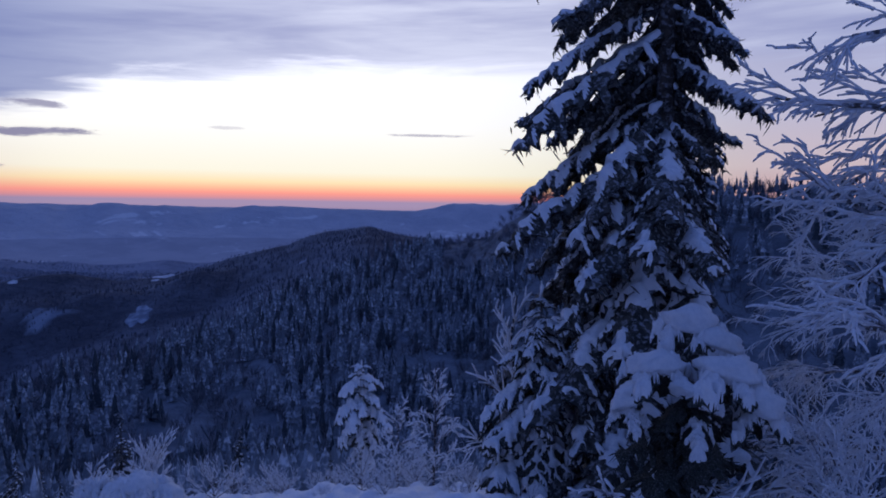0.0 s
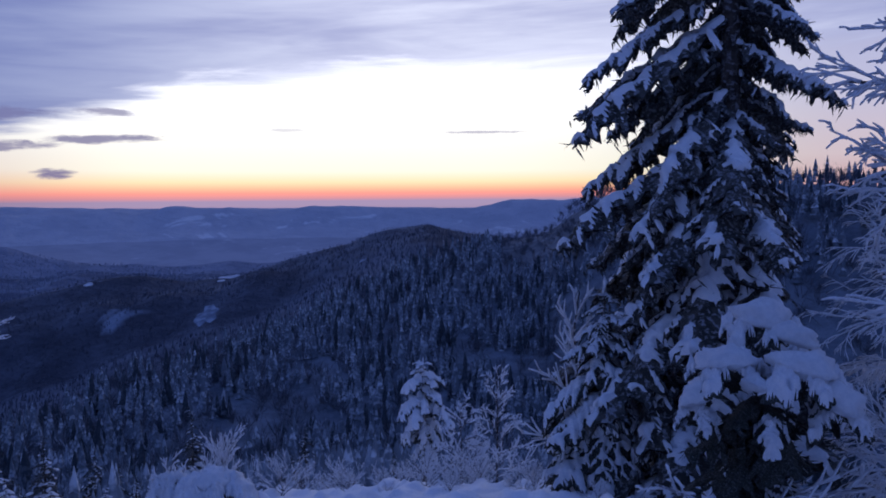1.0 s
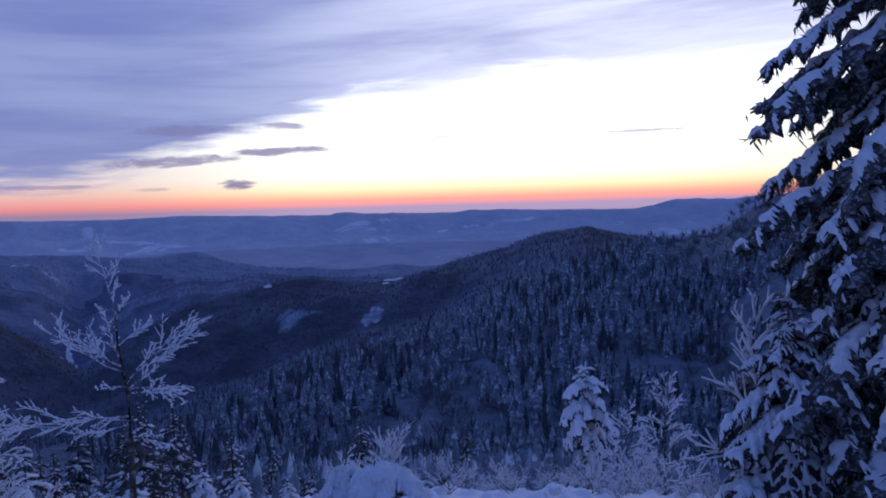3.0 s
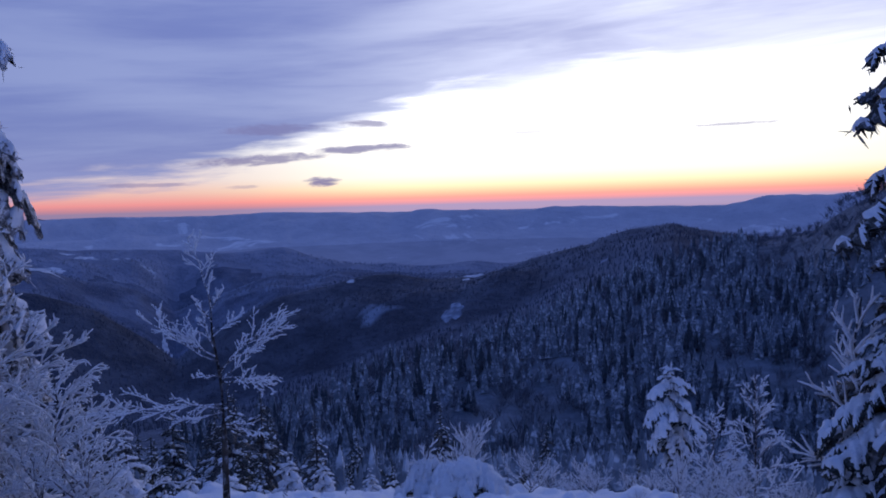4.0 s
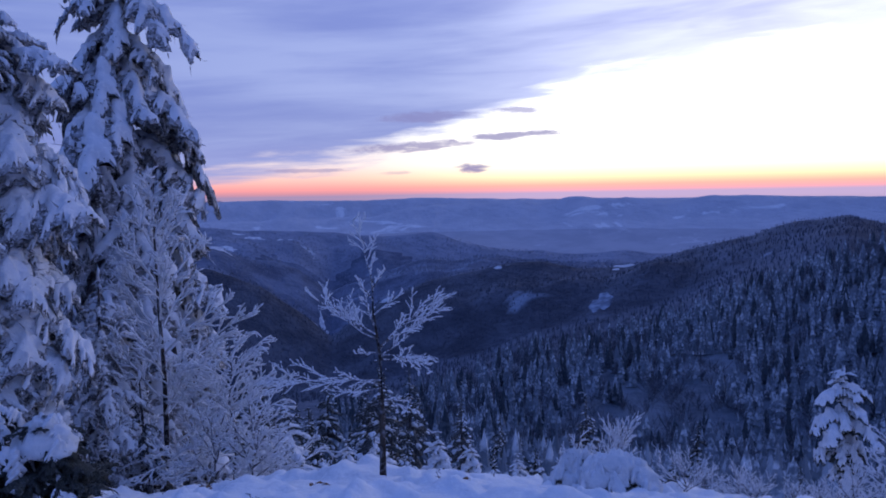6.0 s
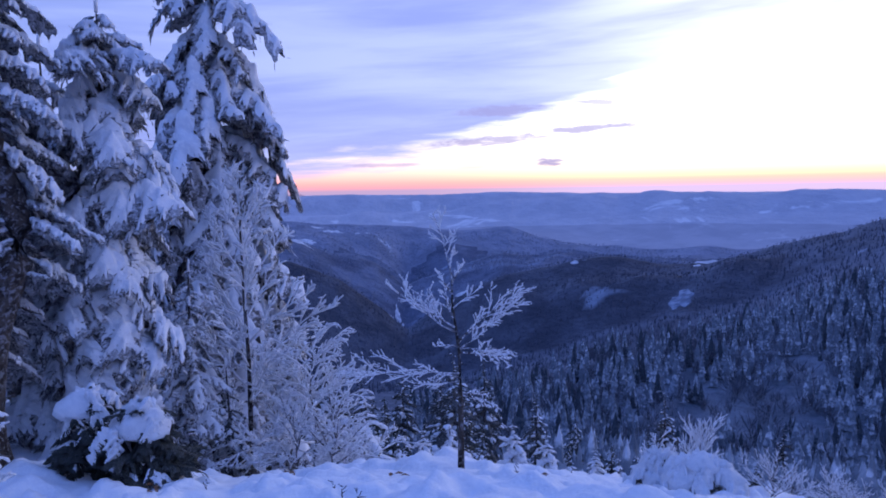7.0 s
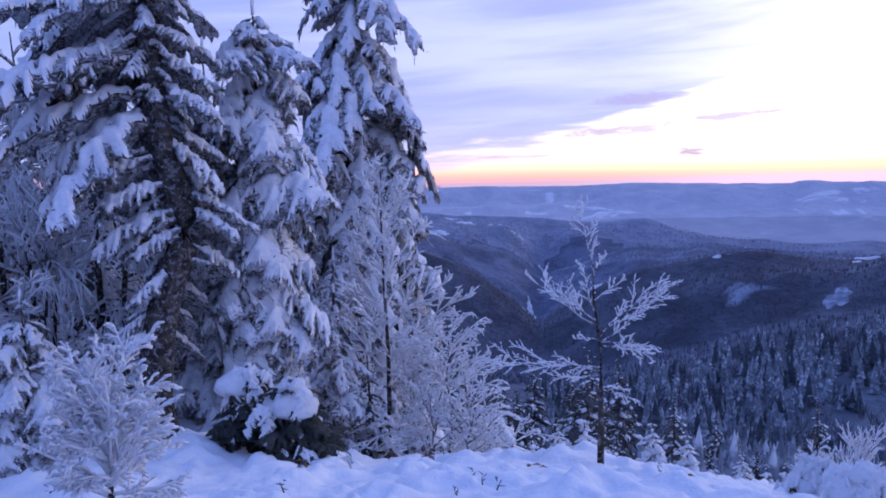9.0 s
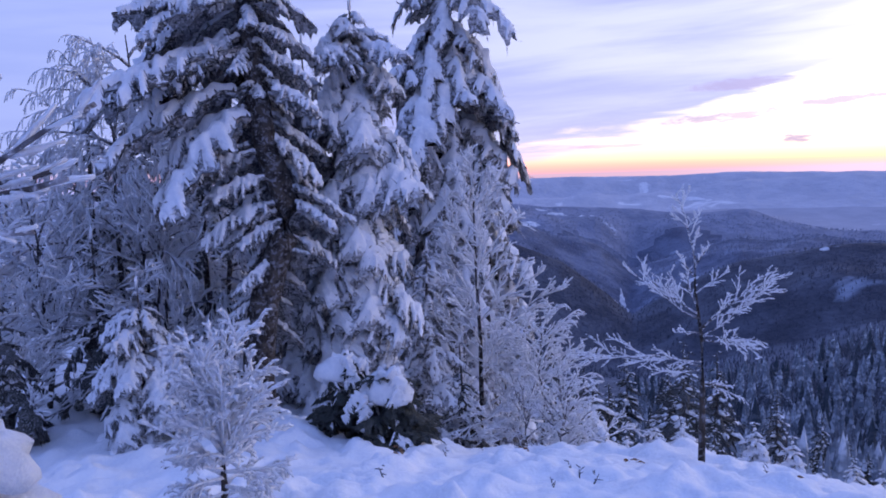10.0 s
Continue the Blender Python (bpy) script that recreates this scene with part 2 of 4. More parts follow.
# ---- mesh building ----
class Shape:
    """Collects vertices and faces for one mesh."""

    def __init__(self):
        self.v, self.f, self.n = [], [], 0

    def add(self, v, f):
        self.v.append(np.asarray(v, float))
        self.f.extend((np.asarray(f) + self.n).tolist())
        self.n += len(v)

    def tube(self, pts, rw, rh=None, sides=5, lift=0.0, rough=0.0):
        """A tapering tube along pts; rw sideways and rh upwards radii; closes at both ends."""
        pts = np.asarray(pts, float)
        k = len(pts)
        rw = np.broadcast_to(np.asarray(rw, float), (k,))
        rh = rw if rh is None else np.broadcast_to(np.asarray(rh, float), (k,))
        tan = np.gradient(pts, axis=0)
        tan /= np.linalg.norm(tan, axis=1, keepdims=True) + 1e-9
        side = np.cross(tan, (0, 0, 1.0))
        ln = np.linalg.norm(side, axis=1, keepdims=True)
        side = np.where(ln > 0.05, side / (ln + 1e-9), (1.0, 0, 0))
        up = np.cross(side, tan)
        a = np.arange(sides) * 2 * np.pi / sides
        ring = pts[:, None] + np.cos(a)[None, :, None] * side[:, None] * rw[:, None, None] + (np.sin(a)[None, :, None] + lift) * up[:, None] * rh[:, None, None]
        if rough:
            ring = ring + np.random.normal(0, rough, ring.shape) * rw[:, None, None]
        i = np.arange(k - 1)[:, None] * sides
        j = np.arange(sides)[None]
        j2 = (j + 1) % sides
        q = np.stack([i + j, i + j2, i + sides + j2, i + sides + j], -1).reshape(-1, 4)
        self.add(ring.reshape(-1, 3), q)
        self.f.append([self.n - k * sides + s for s in reversed(range(sides))])
        self.f.append([self.n - sides + s for s in range(sides)])

    def spikes(self, base, tip, r):
        """Thin pointed blades from base points to tips."""
        base, tip = np.asarray(base), np.asarray(tip)
        if not len(base):
            return
        d = tip - base
        s = np.cross(d, np.random.normal(size=d.shape))
        s /= np.linalg.norm(s, axis=1, keepdims=True) + 1e-9
        r = np.broadcast_to(np.asarray(r, float), (len(base),))[:, None]
        mid = base + d * 0.4
        v = np.stack([base, mid + s * r, tip, mid - s * r], 1)
        k = np.arange(len(base))[:, None] * 4
        self.add(v.reshape(-1, 3), (np.arange(4)[None] + k))

    def blobs(self, at, way, size, flat=0.6, wild=0.32):
        """Small irregular clods at points, each stretched along its way; size: half lengths."""
        at, way = np.asarray(at, float), np.asarray(way, float)
        n = len(at)
        if not n:
            return
        way = way / (np.linalg.norm(way, axis=1, keepdims=True) + 1e-9)
        side = np.cross(way, (0, 0, 1.0)) + 1e-4
        side /= np.linalg.norm(side, axis=1, keepdims=True)
        up = np.cross(side, way)
        a = np.arange(5) * np.pi / 2.5
        unit = np.concatenate([[[0, 0, 1.0]], np.stack([0.8 * np.cos(a), 0.8 * np.sin(a), 0.55 + 0 * a], 1), np.stack([np.cos(a + 0.5), np.sin(a + 0.5), -0.25 + 0 * a], 1), [[0, 0, -0.6]]])
        v = unit[None] * np.random.uniform(1 - wild, 1 + wild, (n, 12, 1)) * np.random.uniform(0.85, 1.15, (n, 1, 3))
        size = np.broadcast_to(np.asarray(size, float), (n,))[:, None, None]
        v = (v[..., :1] * way[:, None] * 1.5 + v[..., 1:2] * side[:, None] + v[..., 2:] * up[:, None] * flat) * size + at[:, None]
        j = np.arange(5)
        f = np.concatenate([np.stack([0 * j, 1 + j, 1 + (j + 1) % 5], 1), np.stack([1 + j, 6 + j, 1 + (j + 1) % 5], 1), np.stack([1 + (j + 1) % 5, 6 + j, 6 + (j + 1) % 5], 1), np.stack([6 + j, 11 + 0 * j, 6 + (j + 1) % 5], 1)])
        self.add(v.reshape(-1, 3), (f[None] + np.arange(n)[:, None, None] * 12).reshape(-1, 3))

    def mesh(self, name, mat, smooth=True):
        me = bpy.data.meshes.new(name)
        me.from_pydata(np.concatenate(self.v).tolist() if self.v else [], [], self.f)
        for m in (mat if isinstance(mat, (list, tuple)) else (mat,)):
            me.materials.append(m)
        if smooth:
            me.polygons.foreach_set("use_smooth", [True] * len(me.polygons))
        me.update()
        return me


def part(name, me, parent, label="", at=None, kind=""):
    ob = new(name, me)
    ob.parent = parent
    if at is not None:
        ob.matrix_basis = at
    return tagged(ob, label, kind=kind)


def thing(name, label, category, x, y, z, turn=0.0, group=""):
    ob = new(name)
    ob.empty_display_size = 0.2
    ob.matrix_basis = pose(x, y, z, 0, 0, turn)
    return tagged(ob, label, category, group)


def lattice(ix, iy, seed):
    h = np.sin(ix * 127.1 + iy * 311.7 + seed * 74.7) * 43758.5453
    return h - np.floor(h)


def vnoise(x, y, seed=0):
    """Smooth value noise in -1..1."""
    ix, iy = np.floor(x), np.floor(y)
    fx, fy = x - ix, y - iy
    fx, fy = fx * fx * (3 - 2 * fx), fy * fy * (3 - 2 * fy)
    a, b = lattice(ix, iy, seed), lattice(ix + 1, iy, seed)
    c, d = lattice(ix, iy + 1, seed), lattice(ix + 1, iy + 1, seed)
    return 2 * (a + (b - a) * fx + (c - a) * fy + (a - b - c + d) * fx * fy) - 1


def fbm(x, y, seed=0, octaves=4):
    return sum(vnoise(x * 2 ** k, y * 2 ** k, seed + k) / 2 ** k for k in range(octaves))


# ---- the land ----
def along(az, *knots):
    a, v = zip(*knots)
    return np.interp(az, a, v)


def stations(az):
    """Ranges and heights of the land's breaks of slope in the directions az (degrees right of north)."""
    down = lambda r, el: EYE + r * np.tan(np.radians(el))
    left = along(az, (-80, 1.0), (-66, 0.6), (-58, 0.0), (60, 0.0), (90, 1.0))
    right = along(az, (-42, 0.0), (-27, 1.0), (60, 1.0), (90, 0.0))
    one = np.ones_like(az)
    rows = [(0 * one, 0 * one), (2.5 * one, -0.13 * one), (5 * one, -0.57 - 0.1 * right), (7.5 * one, -1.32 - 0.25 * right + 0.2 * left), (10 * one, -2.2 - 0.25 * right + 0.5 * left),
            (14 * one, -3.9 - 0.2 * right + 1.9 * left), (28 * one, -10.0 + 6.0 * left), (70 * one, -28 + 16 * left), (320 * one, -112 + 45 * left)]
    # crest of the wooded slope
    r1 = along(az, (-60, 420), (-36, 480), (-20, 620), (-8, 800), (2, 900), (6, 800), (12, 680), (30, 600))
    e1 = along(az, (-60, -16.5), (-40, -16.0), (-36, -14.9), (-31.4, -13.6), (-28, -12.4), (-22.5, -11.1), (-16.5, -9.1), (-13.2, -7.4), (-9.8, -6.1), (-6.3, -4.4), (-3.7, -3.7), (0.7, -3.0), (3.3, -2.5),
               (5, -1.2), (7.2, 0.1), (9.3, 0.7), (20, 1.2), (31, 1.1), (60, 1.0))
    rows += [(r1 * 0.75, down(r1 * 0.75, e1 - 2.6)), (r1, down(r1, e1)), (r1 * 1.2, down(r1 * 1.2, e1 - 2.2))]
    # dark ridge with the gully on its left
    e2 = along(az, (-75, -6.5), (-60, -6.4), (-52.3, -7.0), (-48.9, -7.8), (-45.4, -9.8), (-43.7, -11.2), (-40, -8.8), (-36, -7.0), (-32.4, -6.1), (-29.8, -5.45), (-27, -5.1), (-24.6, -5.4), (-20.7, -5.2),
               (-16.5, -4.15), (-12, -3.6), (-9, -2.6), (-5.8, -1.95), (-3.2, -2.35), (1, -2.6), (5, -2.0), (40, -2.0))
    rows += [(1250 * one, down(1250, np.minimum(e2 - 1.6, e1 + 1.0))), (1600 * one, down(1600, e2)), (1850 * one, down(1850, e2 - 0.9))]
    e3 = along(az, (-75, -4.2), (-60, -4.2), (-52.2, -4.3), (-49.2, -5.2), (-46, -5.7), (-43.5, -7.4), (-40, -5.6), (-36, -4.7), (-32, -4.9), (-28, -5.6), (-20, -5.8), (40, -5.0))
    rows += [(2300 * one, down(2300, e3)), (2500 * one, down(2500, e3 - 0.8))]
    e4 = along(az, (-75, -2.2), (-60, -2.2), (-52, -2.2), (-50.3, -2.5), (-46, -2.0), (-43, -2.1), (-39.2, -2.8), (-35.5, -2.95), (-33.2, -3.8), (-31, -4.2), (-28, -4.6), (-20, -4.6), (40, -4.6))
    rows += [(2950 * one, down(2950, e4)), (3150 * one, down(3150, np.minimum(e4 - 0.5, -3.9))), (3600 * one, down(3600, -3.45 * one))]
    e5 = along(az, (-75, -1.6), (-44, -1.6), (-40, -1.4), (-37, -0.9), (-35.7, -0.66), (-30.5, -0.54), (-27, -0.62), (-25.2, -0.28), (-20.8, -0.3), (-17.4, -0.62), (-14.4, -0.32), (-11, -0.3), (-6.6, -0.38),
               (-2.3, -0.6), (0.7, -0.06), (4, 0.15), (30, 0.3))
    e5 = e5 + 0.15 * vnoise(az * 0.45, 0 * az + 3.3, 61) + 0.08 * vnoise(az * 1.3, 0 * az + 1.7, 62)
    rows += [(4000 * one, down(4000, e5 * 0.4 - 1.8)), (4250 * one, down(4250, e5 + 0.1)), (4400 * one, down(4400, e5 - 0.5))]
    e6 = along(az, (-75, -0.2), (-52, -0.2), (-47.5, -0.14), (-42, -0.26), (-36, -0.16), (-30, -0.4), (0, -0.6), (40, -0.4))
    rows += [(4600 * one, down(4600, e6 + 0.1)), (4800 * one, down(4800, e6 - 0.3))]
    return np.array([r for r, _ in rows]), np.array([z for _, z in rows])


# wooded spurs among the hills: two ends as direction and range, height and half width
SPURS = ((-58, 2350, -46.5, 2060, 46, 90), (-58, 1700, -44.6, 1480, 60, 85), (-50, 2680, -47.2, 2250, 40, 80), (-45.8, 2680, -42.6, 2300, 36, 80), (-41, 2680, -37.5, 2300, 34, 90), (-54, 2050, -46, 1800, 46, 75),
         (-57, 2600, -51, 2200, 40, 85), (-35.5, 1420, -42.0, 1250, 30, 55), (-30.5, 1400, -36.5, 1150, 30, 55), (-25, 1400, -31.0, 1130, 26, 50), (-19, 1420, -25.0, 1150, 26, 50), (-53, 1450, -46.5, 1200, 40, 70))


def spurs(x, y):
    z = np.zeros_like(x)
    for a0, r0, a1, r1, h, w in SPURS:
        p = np.array((r0 * math.sin(radians(a0)), r0 * math.cos(radians(a0))))
        d = np.array((r1 * math.sin(radians(a1)), r1 * math.cos(radians(a1)))) - p
        t = ((x - p[0]) * d[0] + (y - p[1]) * d[1]) / (d @ d)
        tc = np.clip(t, 0, 1)
        off = np.hypot(x - p[0] - tc * d[0], y - p[1] - tc * d[1]) + 25 * vnoise(x / 130, y / 130, 77)
        z = z + h * (1 - 0.55 * tc) * np.exp(-np.abs(off / w) ** 1.5)
    return z


def land(x, y):
    """Height of the land at points x, y."""
    x, y = np.atleast_1d(np.asarray(x, float)), np.atleast_1d(np.asarray(y, float))
    r, az = np.hypot(x, y), np.degrees(np.arctan2(x, y))
    R, Z = stations(az)
    z = Z[0].copy()
    for k in range(len(R) - 1):
        u = np.clip((r - R[k]) / (R[k + 1] - R[k]), 0, 1)
        z = np.where(r >= R[k], Z[k] + (Z[k + 1] - Z[k]) * u, z)
    big = np.clip((r - 120) / 400, 0, 1)
    z = z + big * (fbm(x / 160, y / 160, 3) * 4 + fbm(x / 45, y / 45, 9) * 1.3)
    fold = np.clip((r - 1250) / 500, 0, 1) * np.clip((3250 - r) / 250, 0, 1)
    z = z + fold * (0.5 - np.abs(fbm(x / 520, y / 520, 51, 3))) * 34
    z = z + np.clip((r - 1100) / 200, 0, 1) * np.clip((2950 - r) / 150, 0, 1) * spurs(x, y)
    mid = np.clip((r - 10) / 30, 0, 1) * np.clip(1 - r / 400, 0, 1)
    z = z + mid * fbm(x / 9, y / 9, 5) * 0.5
    return z


def bumps(x, y, r):
    """Hummocks, drifts and buried grass close by."""
    near = np.clip(1 - r / 45, 0, 1) * np.clip((r - 1.0) / 2.5, 0, 1)
    z = fbm(x / 1.5, y / 1.5, 21) * 0.065 + np.maximum(fbm(x / 0.55, y / 0.55, 31, 3), 0) ** 1.4 * 0.11 + np.maximum(fbm(x / 0.32, y / 0.32, 37, 3), 0) ** 1.3 * 0.12 + fbm(x / 0.15, y / 0.15, 41, 2) * 0.035
    z = z + 0.34 * np.exp(-((x + 9.2) ** 2 + (y - 2.8) ** 2) / 1.0)
    return near * z


def ground_at(x, y):
    r = np.hypot(x, y)
    return float(land(x, y)[0] + bumps(np.array([x]), np.array([y]), r)[0])


def make_ground():
    az = np.concatenate([np.arange(-96, 42, 0.4), np.arange(42, 264, 3.0)])
    r = np.concatenate([[0.3], np.geomspace(0.7, 4, 40)[:-1], np.geomspace(4, 22, 210)[:-1], np.geomspace(22, 900, 70)[:-1], np.geomspace(900, 3200, 100)[:-1], np.geomspace(3200, 4790, 36)])
    A, R = np.meshgrid(np.radians(az), r, indexing="ij")
    X, Y = R * np.sin(A), R * np.cos(A)
    Z = land(X.ravel(), Y.ravel()).reshape(X.shape)
    # round off the breaks of slope
    for _ in range(2):
        Z[:, 1:-1] = (Z[:, :-2] + 2 * Z[:, 1:-1] + Z[:, 2:]) / 4
    Z += bumps(X, Y, R)
    na, nr = X.shape
    i, j = np.meshgrid(np.arange(na), np.arange(nr - 1), indexing="ij")
    i2 = (i + 1) % na
    quads = np.stack([i * nr + j, i * nr + j + 1, i2 * nr + j + 1, i2 * nr + j], -1).reshape(-1, 4)
    s = Shape()
    s.add(np.stack([X, Y, Z], -1).reshape(-1, 3), quads)
    s.f.append([k * nr for k in range(na)])
    me = s.mesh("ground", [SNOW, SLOPE, RIDGE, HILLS, FARHILLS, PLAIN, RANGE])
    St, _ = stations(az)
    crest, r_mid = St[11], r[:-1]
    which = np.zeros((na, nr - 1), int)
    wob = fbm(np.degrees(A[:, :-1]) / 6, np.log(R[:, :-1]) * 9, 7) * 0.1
    lr = np.log(R[:, :-1])
    # zones by range; their colours pale outwards to carry the haze
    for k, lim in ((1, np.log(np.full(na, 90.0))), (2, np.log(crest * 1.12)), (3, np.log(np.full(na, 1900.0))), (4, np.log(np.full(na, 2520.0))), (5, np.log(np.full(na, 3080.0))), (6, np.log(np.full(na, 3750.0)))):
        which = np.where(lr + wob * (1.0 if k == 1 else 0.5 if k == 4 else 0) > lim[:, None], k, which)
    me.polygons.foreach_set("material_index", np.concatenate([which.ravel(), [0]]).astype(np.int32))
    tagged(new("ground", me), "snow-covered hilltop falling to dark wooded valleys and pale far ranges", "ground", kind="structure")


make_ground()


def snow_field(az, r, wide, deep, seed, mat=FIELD):
    """An open field or clearing under clean snow, laid over the land."""
    rng = np.random.default_rng(seed)
    na, nr = 36, 7
    a = np.arange(na) * 2 * np.pi / na
    rim = 1 + sum(rng.uniform(0.07, 0.16) * np.cos(k * a + rng.uniform(0, 6.3)) for k in (2, 3, 5, 8))
    rho = np.linspace(0.02, 1, nr)[:, None] * rim[None]
    A = np.radians(az + wide * rho * np.cos(a))
    R = r + deep * rho * np.sin(a)
    X, Y = R * np.sin(A), R * np.cos(A)
    Z = land(X.ravel(), Y.ravel()).reshape(X.shape) + 1.6
    Z[-1] -= 1.5
    i, j = np.meshgrid(np.arange(nr - 1), np.arange(na), indexing="ij")
    j2 = (j + 1) % na
    s = Shape()
    s.add(np.stack([X, Y, Z], -1).reshape(-1, 3), np.stack([i * na + j, i * na + j2, (i + 1) * na + j2, (i + 1) * na + j], -1).reshape(-1, 4))
    s.f.append(list(range(na)))
    tagged(new("snow_field", s.mesh("snow_field", mat)), "open snowy field among dark woods", "field", "snowy fields", "structure")


FIELDS = ((-22.6, 1305, 0.8, 40), (-20.9, 1590, 0.8, 10), (-21.5, 1545, 0.3, 6), (-49.2, 2830, 0.8, 22), (-50.4, 2870, 0.45, 10), (-47.3, 2815, 0.3, 14), (-46.6, 2830, 0.25, 16),
          (-51.6, 2610, 1.1, 25), (-44.35, 2010, 0.22, 50), (-43.9, 1955, 0.15, 26), (-44.9, 1965, 0.3, 10), (-39.3, 1590, 0.6, 7), (-52.4, 2230, 1.4, 18), (-30.5, 1580, 0.3, 7))
for k, (fa, fr, wa, wr) in enumerate(FIELDS):
    snow_field(fa, fr, wa, wr, 500 + k, FIELD if k else CLEARING)


# ---- growing things ----
def bend(p0, d, length, k, droop=0.0, wander=0.1):
    """A wandering polyline of k points from p0 along d that sags by droop."""
    d = np.asarray(d, float) / np.linalg.norm(d)
    pts = [np.asarray(p0, float)]
    for i in range(k - 1):
        d = d + np.random.normal(0, wander, 3) * (length / k) ** 0.3 + np.array((0, 0, -droop / k))
        d = d / np.linalg.norm(d)
        pts.append(pts[-1] + d * length / (k - 1))
    return np.array(pts)


def bough(seed, fingers=6, reach=0.3, stout=0.05, thick=0.04, cover=0.7, rise=0.05, droop=0.25, sag=0.8, needle=NEEDLE, fringe=200, drop=0.12, plumb=0.7, broad=1.45, start=0.06, lobes=9.0, cells=40, ragged=0.3, patchy=4.5, edge=0.5):
    """One bough of unit length along x: fingers of needles grown together, a hanging fringe below, and clinging snow lying over them in uneven patches. Two meshes."""
    rng = np.random.default_rng(seed)
    np.random.seed(seed)
    sway = rng.uniform(-0.10, 0.10)
    segs = [((start, 0.0), (0.98, sway), stout * 1.15)]
    for i in range(fingers):
        t = start + 0.06 + (0.86 - start) * (i + rng.uniform(0.1, 0.7)) / fingers
        for sgn in (-1, 1):
            a = rng.uniform(0.55, 1.1)
            ln = reach * (0.45 + 0.75 * math.sin(math.pi * min(1.0, 0.18 + 0.8 * t))) * rng.uniform(0.55, 1.15)
            segs.append(((t, sway * t * t), (t + ln * math.cos(a), sway * t * t + sgn * ln * math.sin(a)), stout * rng.uniform(0.75, 1.15)))

    def field(X, Y, grow):
        """How deep a point lies inside the fingers; below 0 is outside."""
        best = np.full(X.shape, -9.0)
        for (x0, y0), (x1, y1), w in segs:
            dx, dy = x1 - x0, y1 - y0
            t = np.clip(((X - x0) * dx + (Y - y0) * dy) / (dx * dx + dy * dy), 0, 1)
            best = np.maximum(best, 1 - np.hypot(X - x0 - t * dx, Y - y0 - t * dy) / (w * grow * (1.1 - 0.45 * t)))
        return best

    def height(X, Y):
        off = np.abs(Y - sway * X * X)
        return rise * X - droop * X * X - sag * off ** 1.35 + 0.022 * vnoise(X * 9, Y * 9, seed) + 0.012 * vnoise(X * 21, Y * 21, seed + 1)

    def sheet(shape, F, X, Y, top, bottom):
        """The part of the grid where F is over 0, its rim drawn to F = 0."""
        gx, gy = np.gradient(F, X[1, 0] - X[0, 0], Y[0, 1] - Y[0, 0])
        g2 = gx * gx + gy * gy + 1e-6
        lim = 1.2 * (X[1, 0] - X[0, 0])
        k = np.where(F < 0, -F / g2, 0)
        Xs, Ys = X + np.clip(k * gx, -lim, lim), Y + np.clip(k * gy, -lim, lim)
        nx, ny = X.shape
        i, j = np.meshgrid(np.arange(nx - 1), np.arange(ny - 1), indexing="ij")
        keep = (np.stack([F[:-1, :-1], F[1:, :-1], F[1:, 1:], F[:-1, 1:]]) > 0).sum(0) >= 2
        q = np.stack([i * ny + j, (i + 1) * ny + j, (i + 1) * ny + j + 1, i * ny + j + 1], -1)[keep]
        z = height(Xs, Ys)
        for lift, flip in ((top, False), (bottom, True))[:1 if bottom is None else 2]:
            v = np.stack([Xs, Ys, z + lift], -1).reshape(-1, 3)
            used, back = np.unique(q, return_inverse=True)
            f = back.reshape(q.shape)
            shape.add(v[used], f[:, ::-1] if flip else f)

    wide = reach * 1.15 + stout
    green, white = Shape(), Shape()
    u = np.linspace(0, 1, 7)
    green.tube(np.stack([u, sway * u * u, height(u, sway * u * u) - 0.02], 1), 0.016 - 0.011 * u, sides=4)
    X, Y = np.meshgrid(np.linspace(-0.02, 1.12, cells * 3 // 4), np.linspace(-wide, wide, max(11, int(2 * wide * cells * 0.6))), indexing="ij")
    F = field(X, Y, broad) + 0.45 * vnoise(X * 0.5 * cells, Y * 0.5 * cells, seed + 2)
    sheet(green, F, X, Y, 0 * F - 0.004, -0.012 - 0.03 * np.sqrt(np.clip(F, 0, 1)))
    X, Y = np.meshgrid(np.linspace(-0.02, 1.12, cells + 6), np.linspace(-wide, wide, max(15, int(2 * wide * cells))), indexing="ij")
    patch = 0.5 + 0.5 * fbm(X * patchy + seed, Y * patchy, seed + 3, 3)
    F = field(X, Y, 1.0) + ragged * vnoise(X * 0.36 * cells, Y * 0.36 * cells, seed + 4) + np.clip((cover - 1.0) + (patch - 0.45) * 2.2 * (1.02 - cover) * 2, -2.0, 0.0) * 1.6
    depth = thick * np.clip(F, 0, 1.1) ** edge * (0.75 + 0.45 * vnoise(X * lobes, Y * lobes, seed + 5) + 0.22 * vnoise(X * 22, Y * 22, seed + 6))
    sheet(white, F, X, Y, np.where(F > 0, np.maximum(depth, 0.0), -0.012) + 0.003, None)
    # hanging twigs and needles
    pick = rng.integers(0, len(segs), fringe)
    t = rng.uniform(0.05, 1.05, fringe)
    b = np.array([[segs[k][0][c] + (segs[k][1][c] - segs[k][0][c]) * w for c in (0, 1)] for k, w in zip(pick, t)]) + rng.normal(0, stout * 0.5, (fringe, 2))
    base = np.stack([b[:, 0], b[:, 1], height(b[:, 0], b[:, 1]) - 0.01], 1)
    out = np.stack([0.5 + 0 * t, np.sign(b[:, 1]) * 0.5, 0 * t], 1)
    free = rng.random((fringe, 1)) < 0.35
    d = (rng.normal(0, 0.55, (fringe, 3)) + out) * np.where(free, 0.9, 1 - 0.65 * plumb) + np.where(free, 0.25, 1.0) * (0, 0, -0.55 - 0.5 * plumb)
